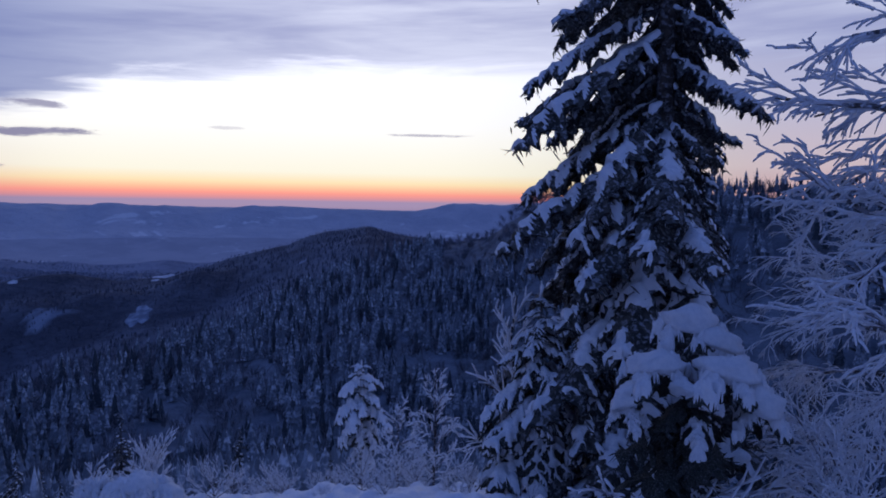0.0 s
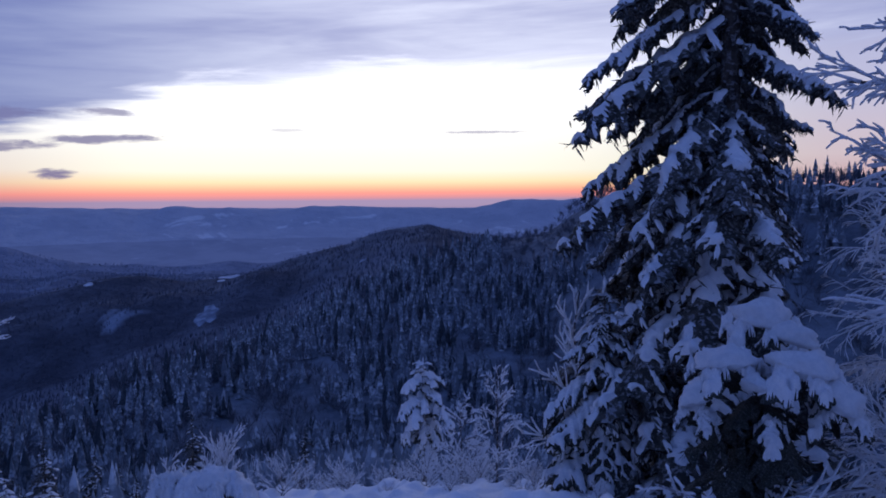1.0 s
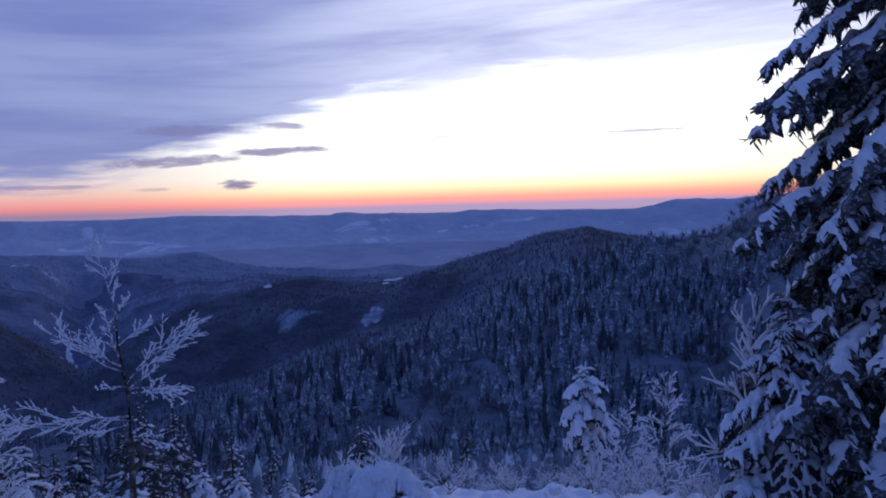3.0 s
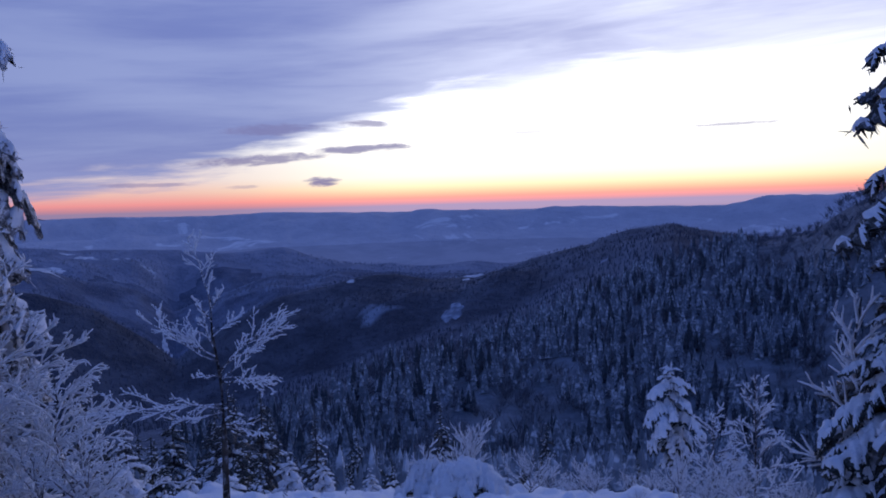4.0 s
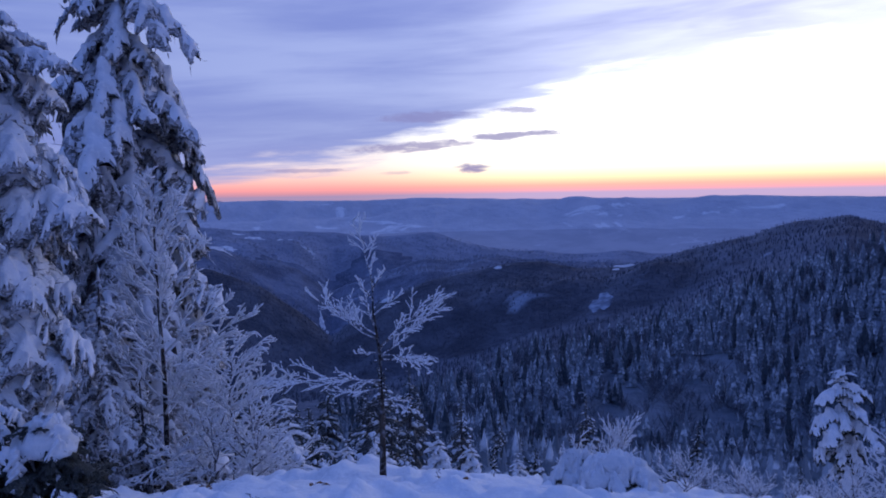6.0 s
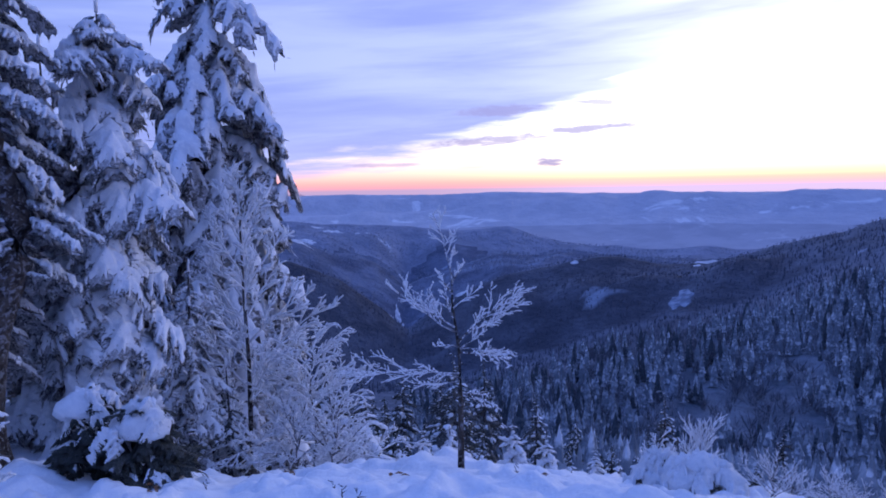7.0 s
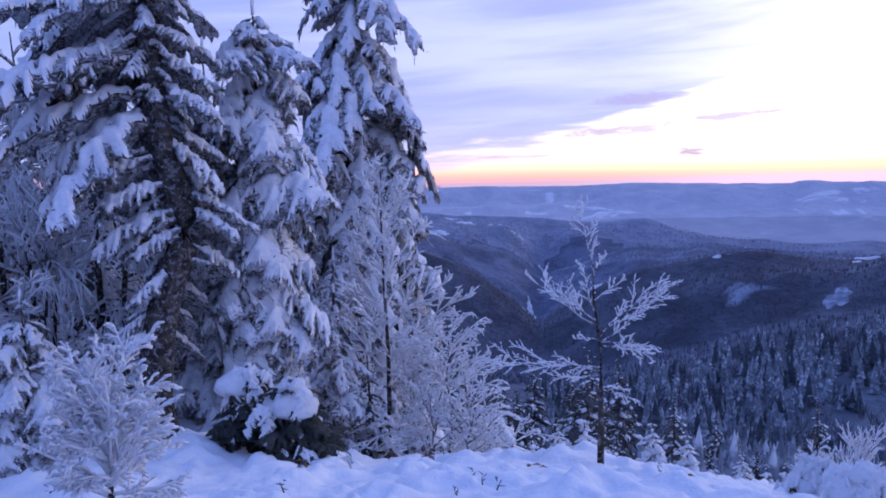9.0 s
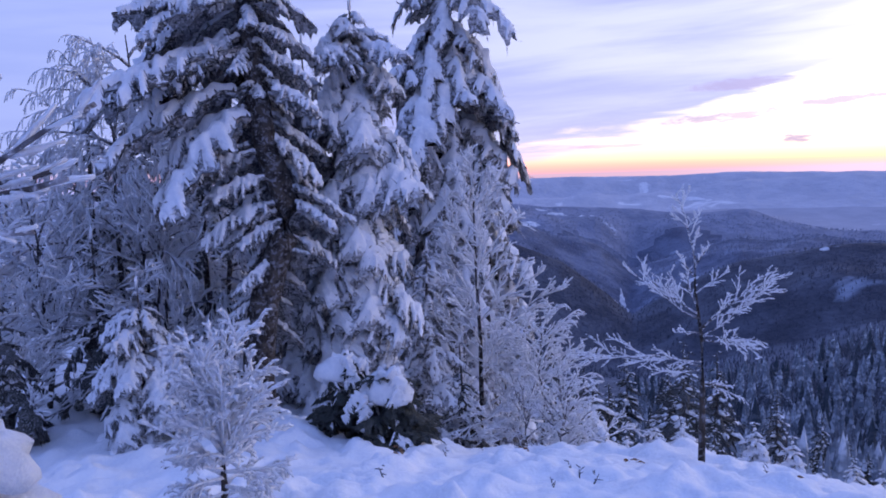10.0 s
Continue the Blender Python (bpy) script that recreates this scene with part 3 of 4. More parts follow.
    green.spikes(base, base + d * rng.uniform(0.35, 1.0, (fringe, 1)) * drop, rng.uniform(0.05, 0.10, fringe) * drop)
    return green.mesh("bough_needles", needle), white.mesh("bough_snow", PAD)


BOUGHS = {
    "weeping": [bough(180 + i, fingers=7, reach=0.24, stout=0.034, thick=0.04, cover=0.55, droop=0.25 + 0.05 * i, sag=0.9, fringe=110, drop=0.14, plumb=0.9, cells=27, needle=SHAGGY) for i in range(6)],
    "shaggy": [bough(210 + i, fingers=12, reach=0.15, stout=0.021, thick=0.028, cover=(0.5, 0.62, 0.72)[i % 3], rise=0.08, droop=0.10 + 0.04 * i, sag=1.2, fringe=300, drop=0.075, plumb=0.75, broad=1.35, cells=56, patchy=9.0, ragged=0.4, lobes=16.0, needle=SHAGGY) for i in range(6)],
    "clotted": [bough(190 + i, fingers=6, reach=0.28, stout=0.056, thick=0.11, cover=0.9, rise=0.14, droop=0.22 + 0.07 * i, sag=0.95, fringe=170, drop=0.15, plumb=0.75, start=(0.12, 0.26)[i % 2], lobes=9.0, ragged=0.4, patchy=6.0, edge=0.42, cells=34, needle=RIMED) for i in range(6)],
    "spreading": [bough(160 + i, fingers=10, reach=0.18, stout=0.034, thick=0.06, cover=0.86, rise=0.12, droop=0.20 + 0.06 * i, sag=1.1, fringe=240, drop=0.075, plumb=0.75, start=0.15, broad=1.4, cells=56, patchy=9.0, ragged=0.4, lobes=16.0, edge=0.42, needle=RIMED) for i in range(6)],
    "laden": [bough(100 + i, fingers=5, reach=0.28, stout=0.055, thick=0.10, cover=0.84, droop=0.16 + 0.06 * i, sag=0.8, fringe=130, drop=0.13, plumb=0.5, patchy=5.5, edge=0.42, cells=33) for i in range(6)],
    "hanging": [bough(120 + i, fingers=9, reach=0.17, stout=0.033, thick=0.05, cover=0.8, rise=0.16, droop=0.40 + 0.07 * i, sag=1.3, fringe=190, drop=0.095, plumb=1.0, broad=1.5, cells=36, patchy=8.0, ragged=0.4, lobes=14.0, needle=RIMED) for i in range(6)],
    "heavy": [bough(140 + i, fingers=4, reach=0.24, stout=0.105, thick=0.27, cover=0.88, rise=0.22, droop=0.40 + 0.07 * i, sag=0.7, fringe=130, drop=0.11, plumb=0.6, lobes=5.0, cells=32, edge=0.4, broad=1.15) for i in range(6)],
    "dark": [bough(150 + i, fingers=6, reach=0.26, stout=0.035, thick=0.03, cover=0.35, droop=0.2 + 0.05 * i, fringe=140, drop=0.14, plumb=0.4, cells=28, broad=1.6) for i in range(6)],
}


def spruce(name, label, x, y, h, r, style, rows=14, each=5, first=0.08, taper=0.85, base=None, trunk=None, turn=0.0, group="", seed=1, droop=(-28, 12), wide=1.15, lean=None, leader=True, uneven=(0.72, 1.12), sway=7, thin=1.0, reach=None):
    """A spruce: tapering trunk and whorls of boughs, each with its load of snow. reach(a, f): length of a bough that points to a, in degrees, at the part f of the height; 0 leaves it out."""
    rnd = random.Random(seed)
    np.random.seed(seed)
    z = ground_at(x, y) - 0.06 if base is None else base
    root = thing(name, label, "tree", x, y, z, turn, group)
    s = Shape()
    zz = np.linspace(0, h, 26 if lean else 10)
    rad = (trunk or h * 0.014) * (1 - zz / h) ** 0.8 + 0.008
    rad[0] *= 1.35
    line = np.stack([np.interp(zz / h, *zip(*[(k, a) for k, a, _ in lean])) if lean else 0.02 * np.sin(zz * 1.7), np.interp(zz / h, *zip(*[(k, b) for k, _, b in lean])) if lean else 0.02 * np.cos(zz * 1.3), zz], 1)
    s.tube(line, rad, sides=14, rough=0.03)
    part("trunk", s.mesh("trunk", BARK), root, "dark bark")
    k = 0
    for i in range(rows):
        f = first + (0.985 - first) * (i / (rows - 1)) ** 0.92
        m = max(3, round(each * (1 - 0.35 * f)))
        for j in range(m):
            ff = min(0.99, f + rnd.uniform(-0.4, 0.4) / rows)
            ln = max(0.13 * r, r * min((1 - ff) ** taper, 1.5, 4 * (1 - ff)) * rnd.uniform(*uneven))
            a = (j + rnd.uniform(-0.3, 0.3)) * 360 / m + i * 67
            if reach:
                ln = reach(a, ff) * rnd.uniform(*uneven)
                if ln < 0.05:
                    continue
            if ff > thin and rnd.random() < 0.4:
                continue
            tilt = droop[0] + (droop[1] - droop[0]) * ff ** 1.5 + rnd.uniform(-sway, sway)
            green, white = BOUGHS[style][rnd.randrange(len(BOUGHS[style]))]
            px = float(np.interp(ff * h, zz, line[:, 0]))
            py = float(np.interp(ff * h, zz, line[:, 1]))
            # longer boughs keep their thickness in proportion
            wd = wide * rnd.uniform(0.9, 1.15)
            m4 = pose(px, py, ff * h, rnd.uniform(-12, 12), -tilt, a) @ Matrix.Diagonal((ln, ln * wd, ln * wd, 1))
            b = part("bough", green, root, at=m4)
            part("snow", white, b, "white clinging snow", kind="stuff")
            k += 1
    if leader:
        s = Shape()
        s.tube([(line[-1, 0], line[-1, 1], h - 0.05), (line[-1, 0] + 0.01, line[-1, 1], h + 0.06 * h ** 0.5), (line[-1, 0], line[-1, 1], h + 0.11 * h ** 0.5)], (0.03, 0.025, 0.008), sides=6, rough=0.2)
        part("leader", s.mesh("leader", FROST), root, "frosted top shoot")
    return root


def apart(a, b):
    """The angle between two directions, in degrees."""
    return abs((a - b + 180) % 360 - 180)


def frosted(name, label, x, y, limbs, trunk_r, depth=3, kids=5, twig_len=0.45, droop=0.0, frost=0.010, spread=0.9, base=None, seed=1, trunk_line=None, category="tree", group="", dark_trunk=True, up=0.3, shrink=0.5, white_limbs=False, wander=0.22, beads=0.0):
    """A bare broadleaf tree or bush furred with hoar frost. limbs: rows of (height, azimuth, pitch, length)."""
    np.random.seed(seed)
    z = ground_at(x, y) - 0.05 if base is None else base
    root = thing(name, label, category, x, y, z, 0, group)
    line = np.array(trunk_line if trunk_line is not None else [(0, 0, 0), (0, 0, 0.1)], float)
    t = Shape()
    hs = np.concatenate([[0], np.cumsum(np.linalg.norm(np.diff(line, axis=0), axis=1))])
    t.tube(line, np.maximum(trunk_r * (1 - 0.85 * hs / hs[-1]), 0.008), sides=8, rough=0.05)
    part("trunk", t.mesh("trunk", BARK if dark_trunk else TWIG), root)
    fine = Shape()

    def grow(p, d, ln, rad, level):
        k = (6, 5, 4, 3)[min(level, 3)]
        pts = bend(p, d, ln, k, droop * (0.6 + 0.4 * level), wander)
        u = np.linspace(0, 1, k)
        rr = np.maximum(rad * (1 - 0.7 * u), frost * (1.05 - 0.45 * u))
        (big if level == 0 else fine).tube(pts, rr, rr * 1.25, 5 if level == 0 else 3, lift=0.2, rough=0.22)
        if beads:
            m = int(ln / (beads * 2.4)) + 1
            w = (np.arange(m) + np.random.rand(m)) / m
            at = np.stack([np.interp(w, u, pts[:, c]) for c in range(3)], 1) + (0, 0, beads * 0.3)
            fine.blobs(at, np.repeat([pts[-1] - pts[0]], m, 0) + np.random.normal(0, 0.1, (m, 3)) * ln, np.random.uniform(0.5, 1.3, m) * beads, 0.8)
        if level >= depth:
            return
        m = max(2, int(kids * (ln / (twig_len * 2)) ** 0.5 + np.random.rand()))
        for i in range(m):
            w = 0.18 + 0.8 * (i + np.random.rand()) / m
            q = np.array([np.interp(w, u, pts[:, c]) for c in range(3)])
            tan = pts[-1] - pts[0]
            tan = tan / np.linalg.norm(tan)
            side = np.cross(tan, np.random.normal(size=3))
            side /= np.linalg.norm(side) + 1e-9
            side[2] = side[2] * 0.7 + up * 0.5
            grow(q, tan + side * spread * np.random.uniform(0.6, 1.2), max(ln * shrink * (1.15 - 0.6 * w) * np.random.uniform(0.7, 1.3), twig_len * 0.3), rad * 0.5, level + 1)

    for hgt, a, p, ln in limbs:
        big = Shape()
        pos = np.array([np.interp(hgt, line[:, 2], line[:, c]) for c in range(3)])
        d = (math.sin(radians(a)) * math.cos(radians(p)), math.cos(radians(a)) * math.cos(radians(p)), math.sin(radians(p)))
        grow(pos, d, ln, max(trunk_r * (0.22 if beads else 0.35), frost * 1.3), 0)
        part("limb", big.mesh("limb", FROST if white_limbs else TWIG), root)
    if fine.n:
        part("crown", fine.mesh("crown", FROST), root, "fine twigs thick with white hoar frost", kind="stuff")
    return root


def lump(a, b, c, seed, wild=1.0):
    """One rounded clump of snow: long a, wide b, high c, flat below."""
    na, nr = 18, 10
    v = [(0, 0, c)]
    for i in range(1, nr):
        th = math.pi * i / nr
        for j in range(na):
            ph = 2 * math.pi * j / na
            d = Vector((math.sin(th) * math.cos(ph), math.sin(th) * math.sin(ph), math.cos(th)))
            k = 1 + wild * 0.34 * noise.noise(d * 1.6 + Vector((seed * 3.1, 0, 0))) + wild * 0.20 * noise.noise(d * 3.6 + Vector((0, seed * 1.7, 0))) + 0.10 * noise.noise(d * 8.0 + Vector((0, 0, seed * 2.3)))
            v.append((d.x * a * k, d.y * b * k, d.z * c * k * (1.0 if d.z > 0 else 0.55)))
    v.append((0, 0, -c * 0.5))
    f = [[0, 1 + j, 1 + (j + 1) % na] for j in range(na)]
    f += [[1 + i * na + j, 1 + (i + 1) * na + j, 1 + (i + 1) * na + (j + 1) % na, 1 + i * na + (j + 1) % na] for i in range(nr - 2) for j in range(na)]
    last = 1 + (nr - 2) * na
    f += [[len(v) - 1, last + (j + 1) % na, last + j] for j in range(na)]
    s = Shape()
    s.v, s.f, s.n = [np.array(v)], f, len(v)
    return s.mesh("snow_clump", PAD)


CAPS = [lump(1.0, 0.85, 0.75, k, 0.75) for k in range(4)]
LUMPS = [lump(1.0, 0.72, 0.5, k) for k in range(8)]


def buried(name, label, x, y, h, r, seed, group="", skirt=60, low=0.05, clumps=(), tiers=((1.0, 0.25, 2, 0.42), (0.8, 0.55, 5, 0.36), (0.55, 0.8, 7, 0.3)), needles="dark", drapes=(), skirt_snow=0.35, hang=(2, 22), caps=(), splay=(5, 45), tops=()):
    """A low young spruce bowed by snow: dark needles under rounded clumps. tiers: (height, reach, how many, size) as parts of h and r; clumps: (right, near, z, size, turn, tilt) as seen from the clearing."""
    root = thing(name, label, "tree", x, y, ground_at(x, y) - 0.05, 0, group)
    s = Shape()
    s.tube([(0, 0, 0), (0.02, 0, h * 0.5), (0, 0, h * 0.85)], (0.04, 0.03, 0.015), sides=7)
    part("trunk", s.mesh("trunk", BARK), root)
    rnd = random.Random(seed)
    for k in range(skirt):
        ff = rnd.uniform(low, 0.85)
        ln = r * rnd.uniform(0.6, 1.05) * (1.1 - 0.6 * ff)
        green, white = BOUGHS[needles][rnd.randrange(6)]
        b = part("bough", green, root, at=pose(0, 0, ff * h, rnd.uniform(-15, 15), rnd.uniform(*splay), rnd.uniform(0, 360)) @ Matrix.Diagonal((ln, ln * 1.2, ln * 1.2, 1)))
        if rnd.random() < skirt_snow:
            part("snow", white, b, kind="stuff")
    spots = []
    for z, reach, many, size in tiers:
        for k in range(many):
            a = 360 * (k + rnd.uniform(-0.3, 0.3)) / many + 40 * z
            q = reach * r * rnd.uniform(0.75, 1.1)
            spots.append((q * math.cos(radians(a)), q * math.sin(radians(a)), h * z * rnd.uniform(0.93, 1.05), r * size * rnd.uniform(0.75, 1.25), a, 12 + 45 * reach * rnd.uniform(0.6, 1.1)))
    for z, reach, many in drapes:
        for k in range(many):
            a = 360 * (k + rnd.uniform(-0.3, 0.3)) / many + 70 * z
            green, white = BOUGHS["heavy"][rnd.randrange(6)]
            ln = r * reach * rnd.uniform(0.85, 1.15)
            b = part("bough", green, root, at=pose(0, 0, h * z * rnd.uniform(0.95, 1.04), rnd.uniform(-10, 10), rnd.uniform(*hang), a) @ Matrix.Diagonal((ln, ln * 1.1, ln * 1.1, 1)))
            part("snow", white, b, "thick white snow", kind="stuff")
    far = math.atan2(x, y)
    # single crowns, each a ring of bowed boughs
    for right, near, z, ln, many, tilt in tops:
        p = (right * math.cos(far) - near * math.sin(far), -right * math.sin(far) - near * math.cos(far), z)
        for k in range(many):
            green, white = BOUGHS["heavy"][rnd.randrange(6)]
            q = ln * rnd.uniform(0.8, 1.15)
            b = part("bough", green, root, at=pose(*p, rnd.uniform(-10, 10), tilt + rnd.uniform(-12, 12), 360 * (k + rnd.uniform(-0.25, 0.25)) / many) @ Matrix.Diagonal((q, q * 1.15, q * 1.05, 1)))
            part("snow", white, b, "thick white snow", kind="stuff")
    for right, near, z, size, turn, tilt in clumps:
        spots.append((right * math.cos(far) - near * math.sin(far), -right * math.sin(far) - near * math.cos(far), z, size, turn - math.degrees(far), tilt))
    for k, (dx, dy, z, size, turn, tilt) in enumerate(spots):
        part("snow_clump", LUMPS[(seed + k) % 8], root, "rounded white snow", pose(dx, dy, z, rnd.uniform(-8, 8), tilt, turn) @ Matrix.Diagonal((size, size * rnd.uniform(0.85, 1.15), size * rnd.uniform(0.9, 1.3), 1)))
    for right, near, z, size in caps:
        p = (right * math.cos(far) - near * math.sin(far), -right * math.sin(far) - near * math.cos(far), z)
        part("snow_cap", CAPS[int(100 * size) % 4], root, "smooth rounded white snow", pose(*p, rnd.uniform(-6, 6), rnd.uniform(-6, 6), rnd.uniform(0, 360)) @ Matrix.Scale(size, 4))
    return root


def limbs(n, h0, h1, p0, p1, l0, l1, seed, a0=0.0, a1=360.0):
    """Rows for frosted(): n limbs from height h0 to h1, with pitch and length changing on the way up."""
    rnd = random.Random(seed)
    rows = []
    for i in range(n):
        u = (i + 0.5) / n
        rows.append((h0 + (h1 - h0) * u, a0 + ((i * 137.5 + rnd.uniform(-25, 25)) % 360) / 360 * (a1 - a0), p0 + (p1 - p0) * u + rnd.uniform(-8, 8), (l0 + (l1 - l0) * u) * rnd.uniform(0.75, 1.2)))
    return rows


def rod(h, k=6, sway=0.04, seed=0):
    rnd = random.Random(seed)
    return [(rnd.uniform(-sway, sway) * h * (i > 0), rnd.uniform(-sway, sway) * h * (i > 0), h * i / (k - 1)) for i in range(k)]


# ---- the things on the right: tall spruce and its neighbours ----
def tall_spruce_reach(a, f):
    ln = float(np.interp(f, (0.05, 0.29, 0.46, 0.75, 1.0), (2.7, 2.75, 2.45, 1.6, 0.12)))
    if apart(a, -106) < 58 and f > 0.41:
        return 0.0
    if apart(a, -17) < 60:
        return ln * (0.34 if f < 0.38 else 0.58)
    return ln


spruce("spruce_tree", "tall dark spruce with snow lying along drooping boughs", 2.78, 9.35, 13.5, 2.4, "shaggy", rows=34, each=9, thin=0.54, seed=11, droop=(-40, -8), trunk=0.15, wide=1.05, uneven=(0.7, 1.08), sway=9, reach=tall_spruce_reach)
spruce("young_spruce", "young spruce bowed under snow beside the tall spruce", 1.25, 9.1, 2.7, 1.35, "laden", rows=12, each=7, first=0.06, seed=12, droop=(-38, 0), taper=0.6, wide=1.0, uneven=(0.75, 1.15), sway=10)
frosted("frosted_shrub", "frosted bush behind the young spruce", 0.95, 9.9, limbs(18, 0.4, 2.5, 25, 65, 0.9, 0.4, 19), 0.03, depth=1, kids=6, twig_len=0.25, frost=0.016, seed=19, trunk_line=rod(2.75, sway=0.03), category="shrub", white_limbs=True, wander=0.14)
buried("snow_laden_spruce", "young spruce under a thick load of snow, dark beneath", 2.2, 6.5, 1.6, 0.85, 13, skirt=60, low=0.1, tiers=(), skirt_snow=0.2,
       tops=((-0.24, 0.1, 1.55, 0.4, 5, 12), (0.34, 0.1, 1.53, 0.42, 5, 12), (0.62, 0.15, 1.2, 0.34, 4, 20), (-0.48, 0.3, 1.15, 0.32, 4, 35), (0.02, -0.35, 1.9, 0.42, 5, 18), (0.1, 0.35, 1.1, 0.28, 3, 25)),
       clumps=((-0.26, 0.16, 1.53, 0.25, 190, 8), (-0.45, 0.3, 1.28, 0.21, 200, 38), (0.34, 0.18, 1.53, 0.27, 10, 5), (0.6, 0.22, 1.3, 0.23, -15, 25), (0.02, -0.3, 1.86, 0.27, 30, 5), (0.28, -0.15, 1.72, 0.2, 0, 15), (-0.02, 0.3, 1.36, 0.17, 90, 25)))
buried("snow_laden_spruce", "young spruce bent under snow behind a lower one", 3.1, 8.2, 2.1, 0.95, 14, skirt=22, tiers=(), tops=((0.0, 0.0, 2.1, 0.45, 5, 25), (0.2, 0.3, 1.7, 0.5, 5, 30), (-0.3, 0.2, 1.5, 0.5, 5, 30)))
frosted("frosted_tree", "bare tree with long drooping branches white with hoar frost", 4.6, 5.8, limbs(9, 2.2, 4.4, 5, 25, 1.85, 1.7, 15, -85, -40), 0.09,
        depth=3, kids=5, twig_len=0.36, droop=0.3, frost=0.0115, seed=15, trunk_line=rod(5.0, seed=15), spread=0.7, up=0.0, shrink=0.45)
frosted("frosted_tree", "bare frosted tree with a veil of fine drooping twigs", 5.2, 7.6, limbs(8, 0.8, 2.9, 0, 20, 2.2, 2.0, 16, -110, -20), 0.07,
        depth=3, kids=6, twig_len=0.34, droop=0.4, frost=0.0055, seed=16, trunk_line=rod(3.4, seed=16), spread=0.7, up=0.0)
frosted("frosted_shrub", "leaning frosted shrub beneath the drooping branches", 3.6, 6.2, limbs(8, 0.02, 0.4, 35, 70, 1.1, 0.8, 17), 0.02, depth=3, kids=5, twig_len=0.3, frost=0.007, seed=17, trunk_line=rod(0.5), category="shrub")
frosted("fallen_branch", "snow-covered fallen branch among low twigs", 1.75, 6.2, [(0.1, 95, 12, 1.3), (0.12, 260, 20, 0.7), (0.1, 60, 25, 0.8)], 0.05, depth=2, kids=4, twig_len=0.25, frost=0.014, seed=18, trunk_line=[(0, 0, 0.0), (0.15, 0, 0.15), (0.5, 0, 0.3)], category="branch")

# ---- the slope below the brow ----
spruce("young_spruce", "young spruce with a snow-laden crown on the open slope", -2.93, 26.5, 5.2, 1.3, "heavy", rows=9, each=6, first=0.42, seed=41, droop=(-45, 10), trunk=0.09, wide=0.9,
       reach=lambda a, f: float(np.interp(f, (0.4, 0.72, 0.86, 1.0), (0.75, 1.3, 1.0, 0.3))))
frosted("birch", "slender frosted birch on the open slope", -0.2, 25.0, limbs(26, 0.8, 4.6, 20, 60, 1.5, 0.4, 42), 0.05, depth=2, kids=5, twig_len=0.45, frost=0.02, seed=42, trunk_line=rod(4.9, sway=0.01), group="frosted birches")
frosted("birch", "slender frosted birch on the open slope", -1.4, 24.0, limbs(20, 0.5, 3.2, 20, 60, 1.3, 0.4, 43), 0.04, depth=2, kids=5, twig_len=0.45, frost=0.02, seed=43, trunk_line=rod(3.4, sway=0.01), group="frosted birches")
frosted("frosted_shrub", "fan-shaped frosted shrub standing over a snow hump", -7.5, 18.6, limbs(13, 0.1, 0.9, 62, 86, 1.4, 1.1, 44), 0.04, depth=2, kids=5, twig_len=0.35, frost=0.011, seed=44, trunk_line=rod(0.9), category="shrub", spread=0.45)
buried("snow_hump", "hummock of snow over a buried young spruce", -3.3, 8.0, 0.36, 0.42, 45, skirt=10, skirt_snow=0.5, tiers=((0.7, 0.1, 1, 0.75), (0.4, 0.6, 3, 0.5)), drapes=((0.95, 0.9, 5), (0.7, 1.3, 6)))
buried("snow_hump", "hummock of snow over a buried young spruce", -3.95, 8.2, 0.52, 0.36, 46, skirt=10, skirt_snow=0.5, tiers=((0.8, 0.1, 1, 0.6), (0.45, 0.6, 3, 0.5)), drapes=((0.98, 0.8, 5), (0.7, 1.2, 6)))
frosted("frosted_shrub", "low frosted twigs poking from the snow", -4.1, 8.4, limbs(7, 0.1, 0.4, 45, 75, 0.4, 0.35, 47), 0.015, depth=2, kids=4, twig_len=0.25, frost=0.01, seed=47, trunk_line=rod(0.6), category="shrub")


def low_shrubs():
    rnd = random.Random(5)
    made = []
    for k in range(5):
        made.append(frosted("frosted_shrub", "low frosted shrub at the edge of the slope", 0, 20 + k, limbs(11, 0.05, 0.5, 35, 75, 1.0, 0.7, 50 + k), 0.02, depth=2, kids=4, twig_len=0.3, frost=0.0095, seed=50 + k,
                            trunk_line=rod(0.6, seed=k), category="shrub", group="low shrubs on the brow", dark_trunk=False))
    spots = []
    for k in range(46):
        a = rnd.uniform(-21, 3) if k < 30 else rnd.uniform(-52, -22)
        r = rnd.uniform(9.5, 18) if k < 30 else rnd.uniform(11, 17)
        spots.append((r * math.sin(radians(a)), r * math.cos(radians(a))))
    spots += [(0.2, 7.4), (0.9, 7.0), (1.5, 7.6), (-0.6, 7.9), (3.2, 6.9), (3.9, 7.4), (2.9, 5.6), (-1.4, 8.6)]
    for i, (x, y) in enumerate(spots):
        m = pose(x, y, ground_at(x, y) - 0.05, 0, 0, rnd.uniform(0, 360)) @ Matrix.Scale(rnd.uniform(0.4, 0.8) if i < 30 else rnd.uniform(0.3, 0.5), 4)
        if i < 5:
            made[i].matrix_basis = m
        else:
            copy_thing(made[i % 5], m)


low_shrubs()

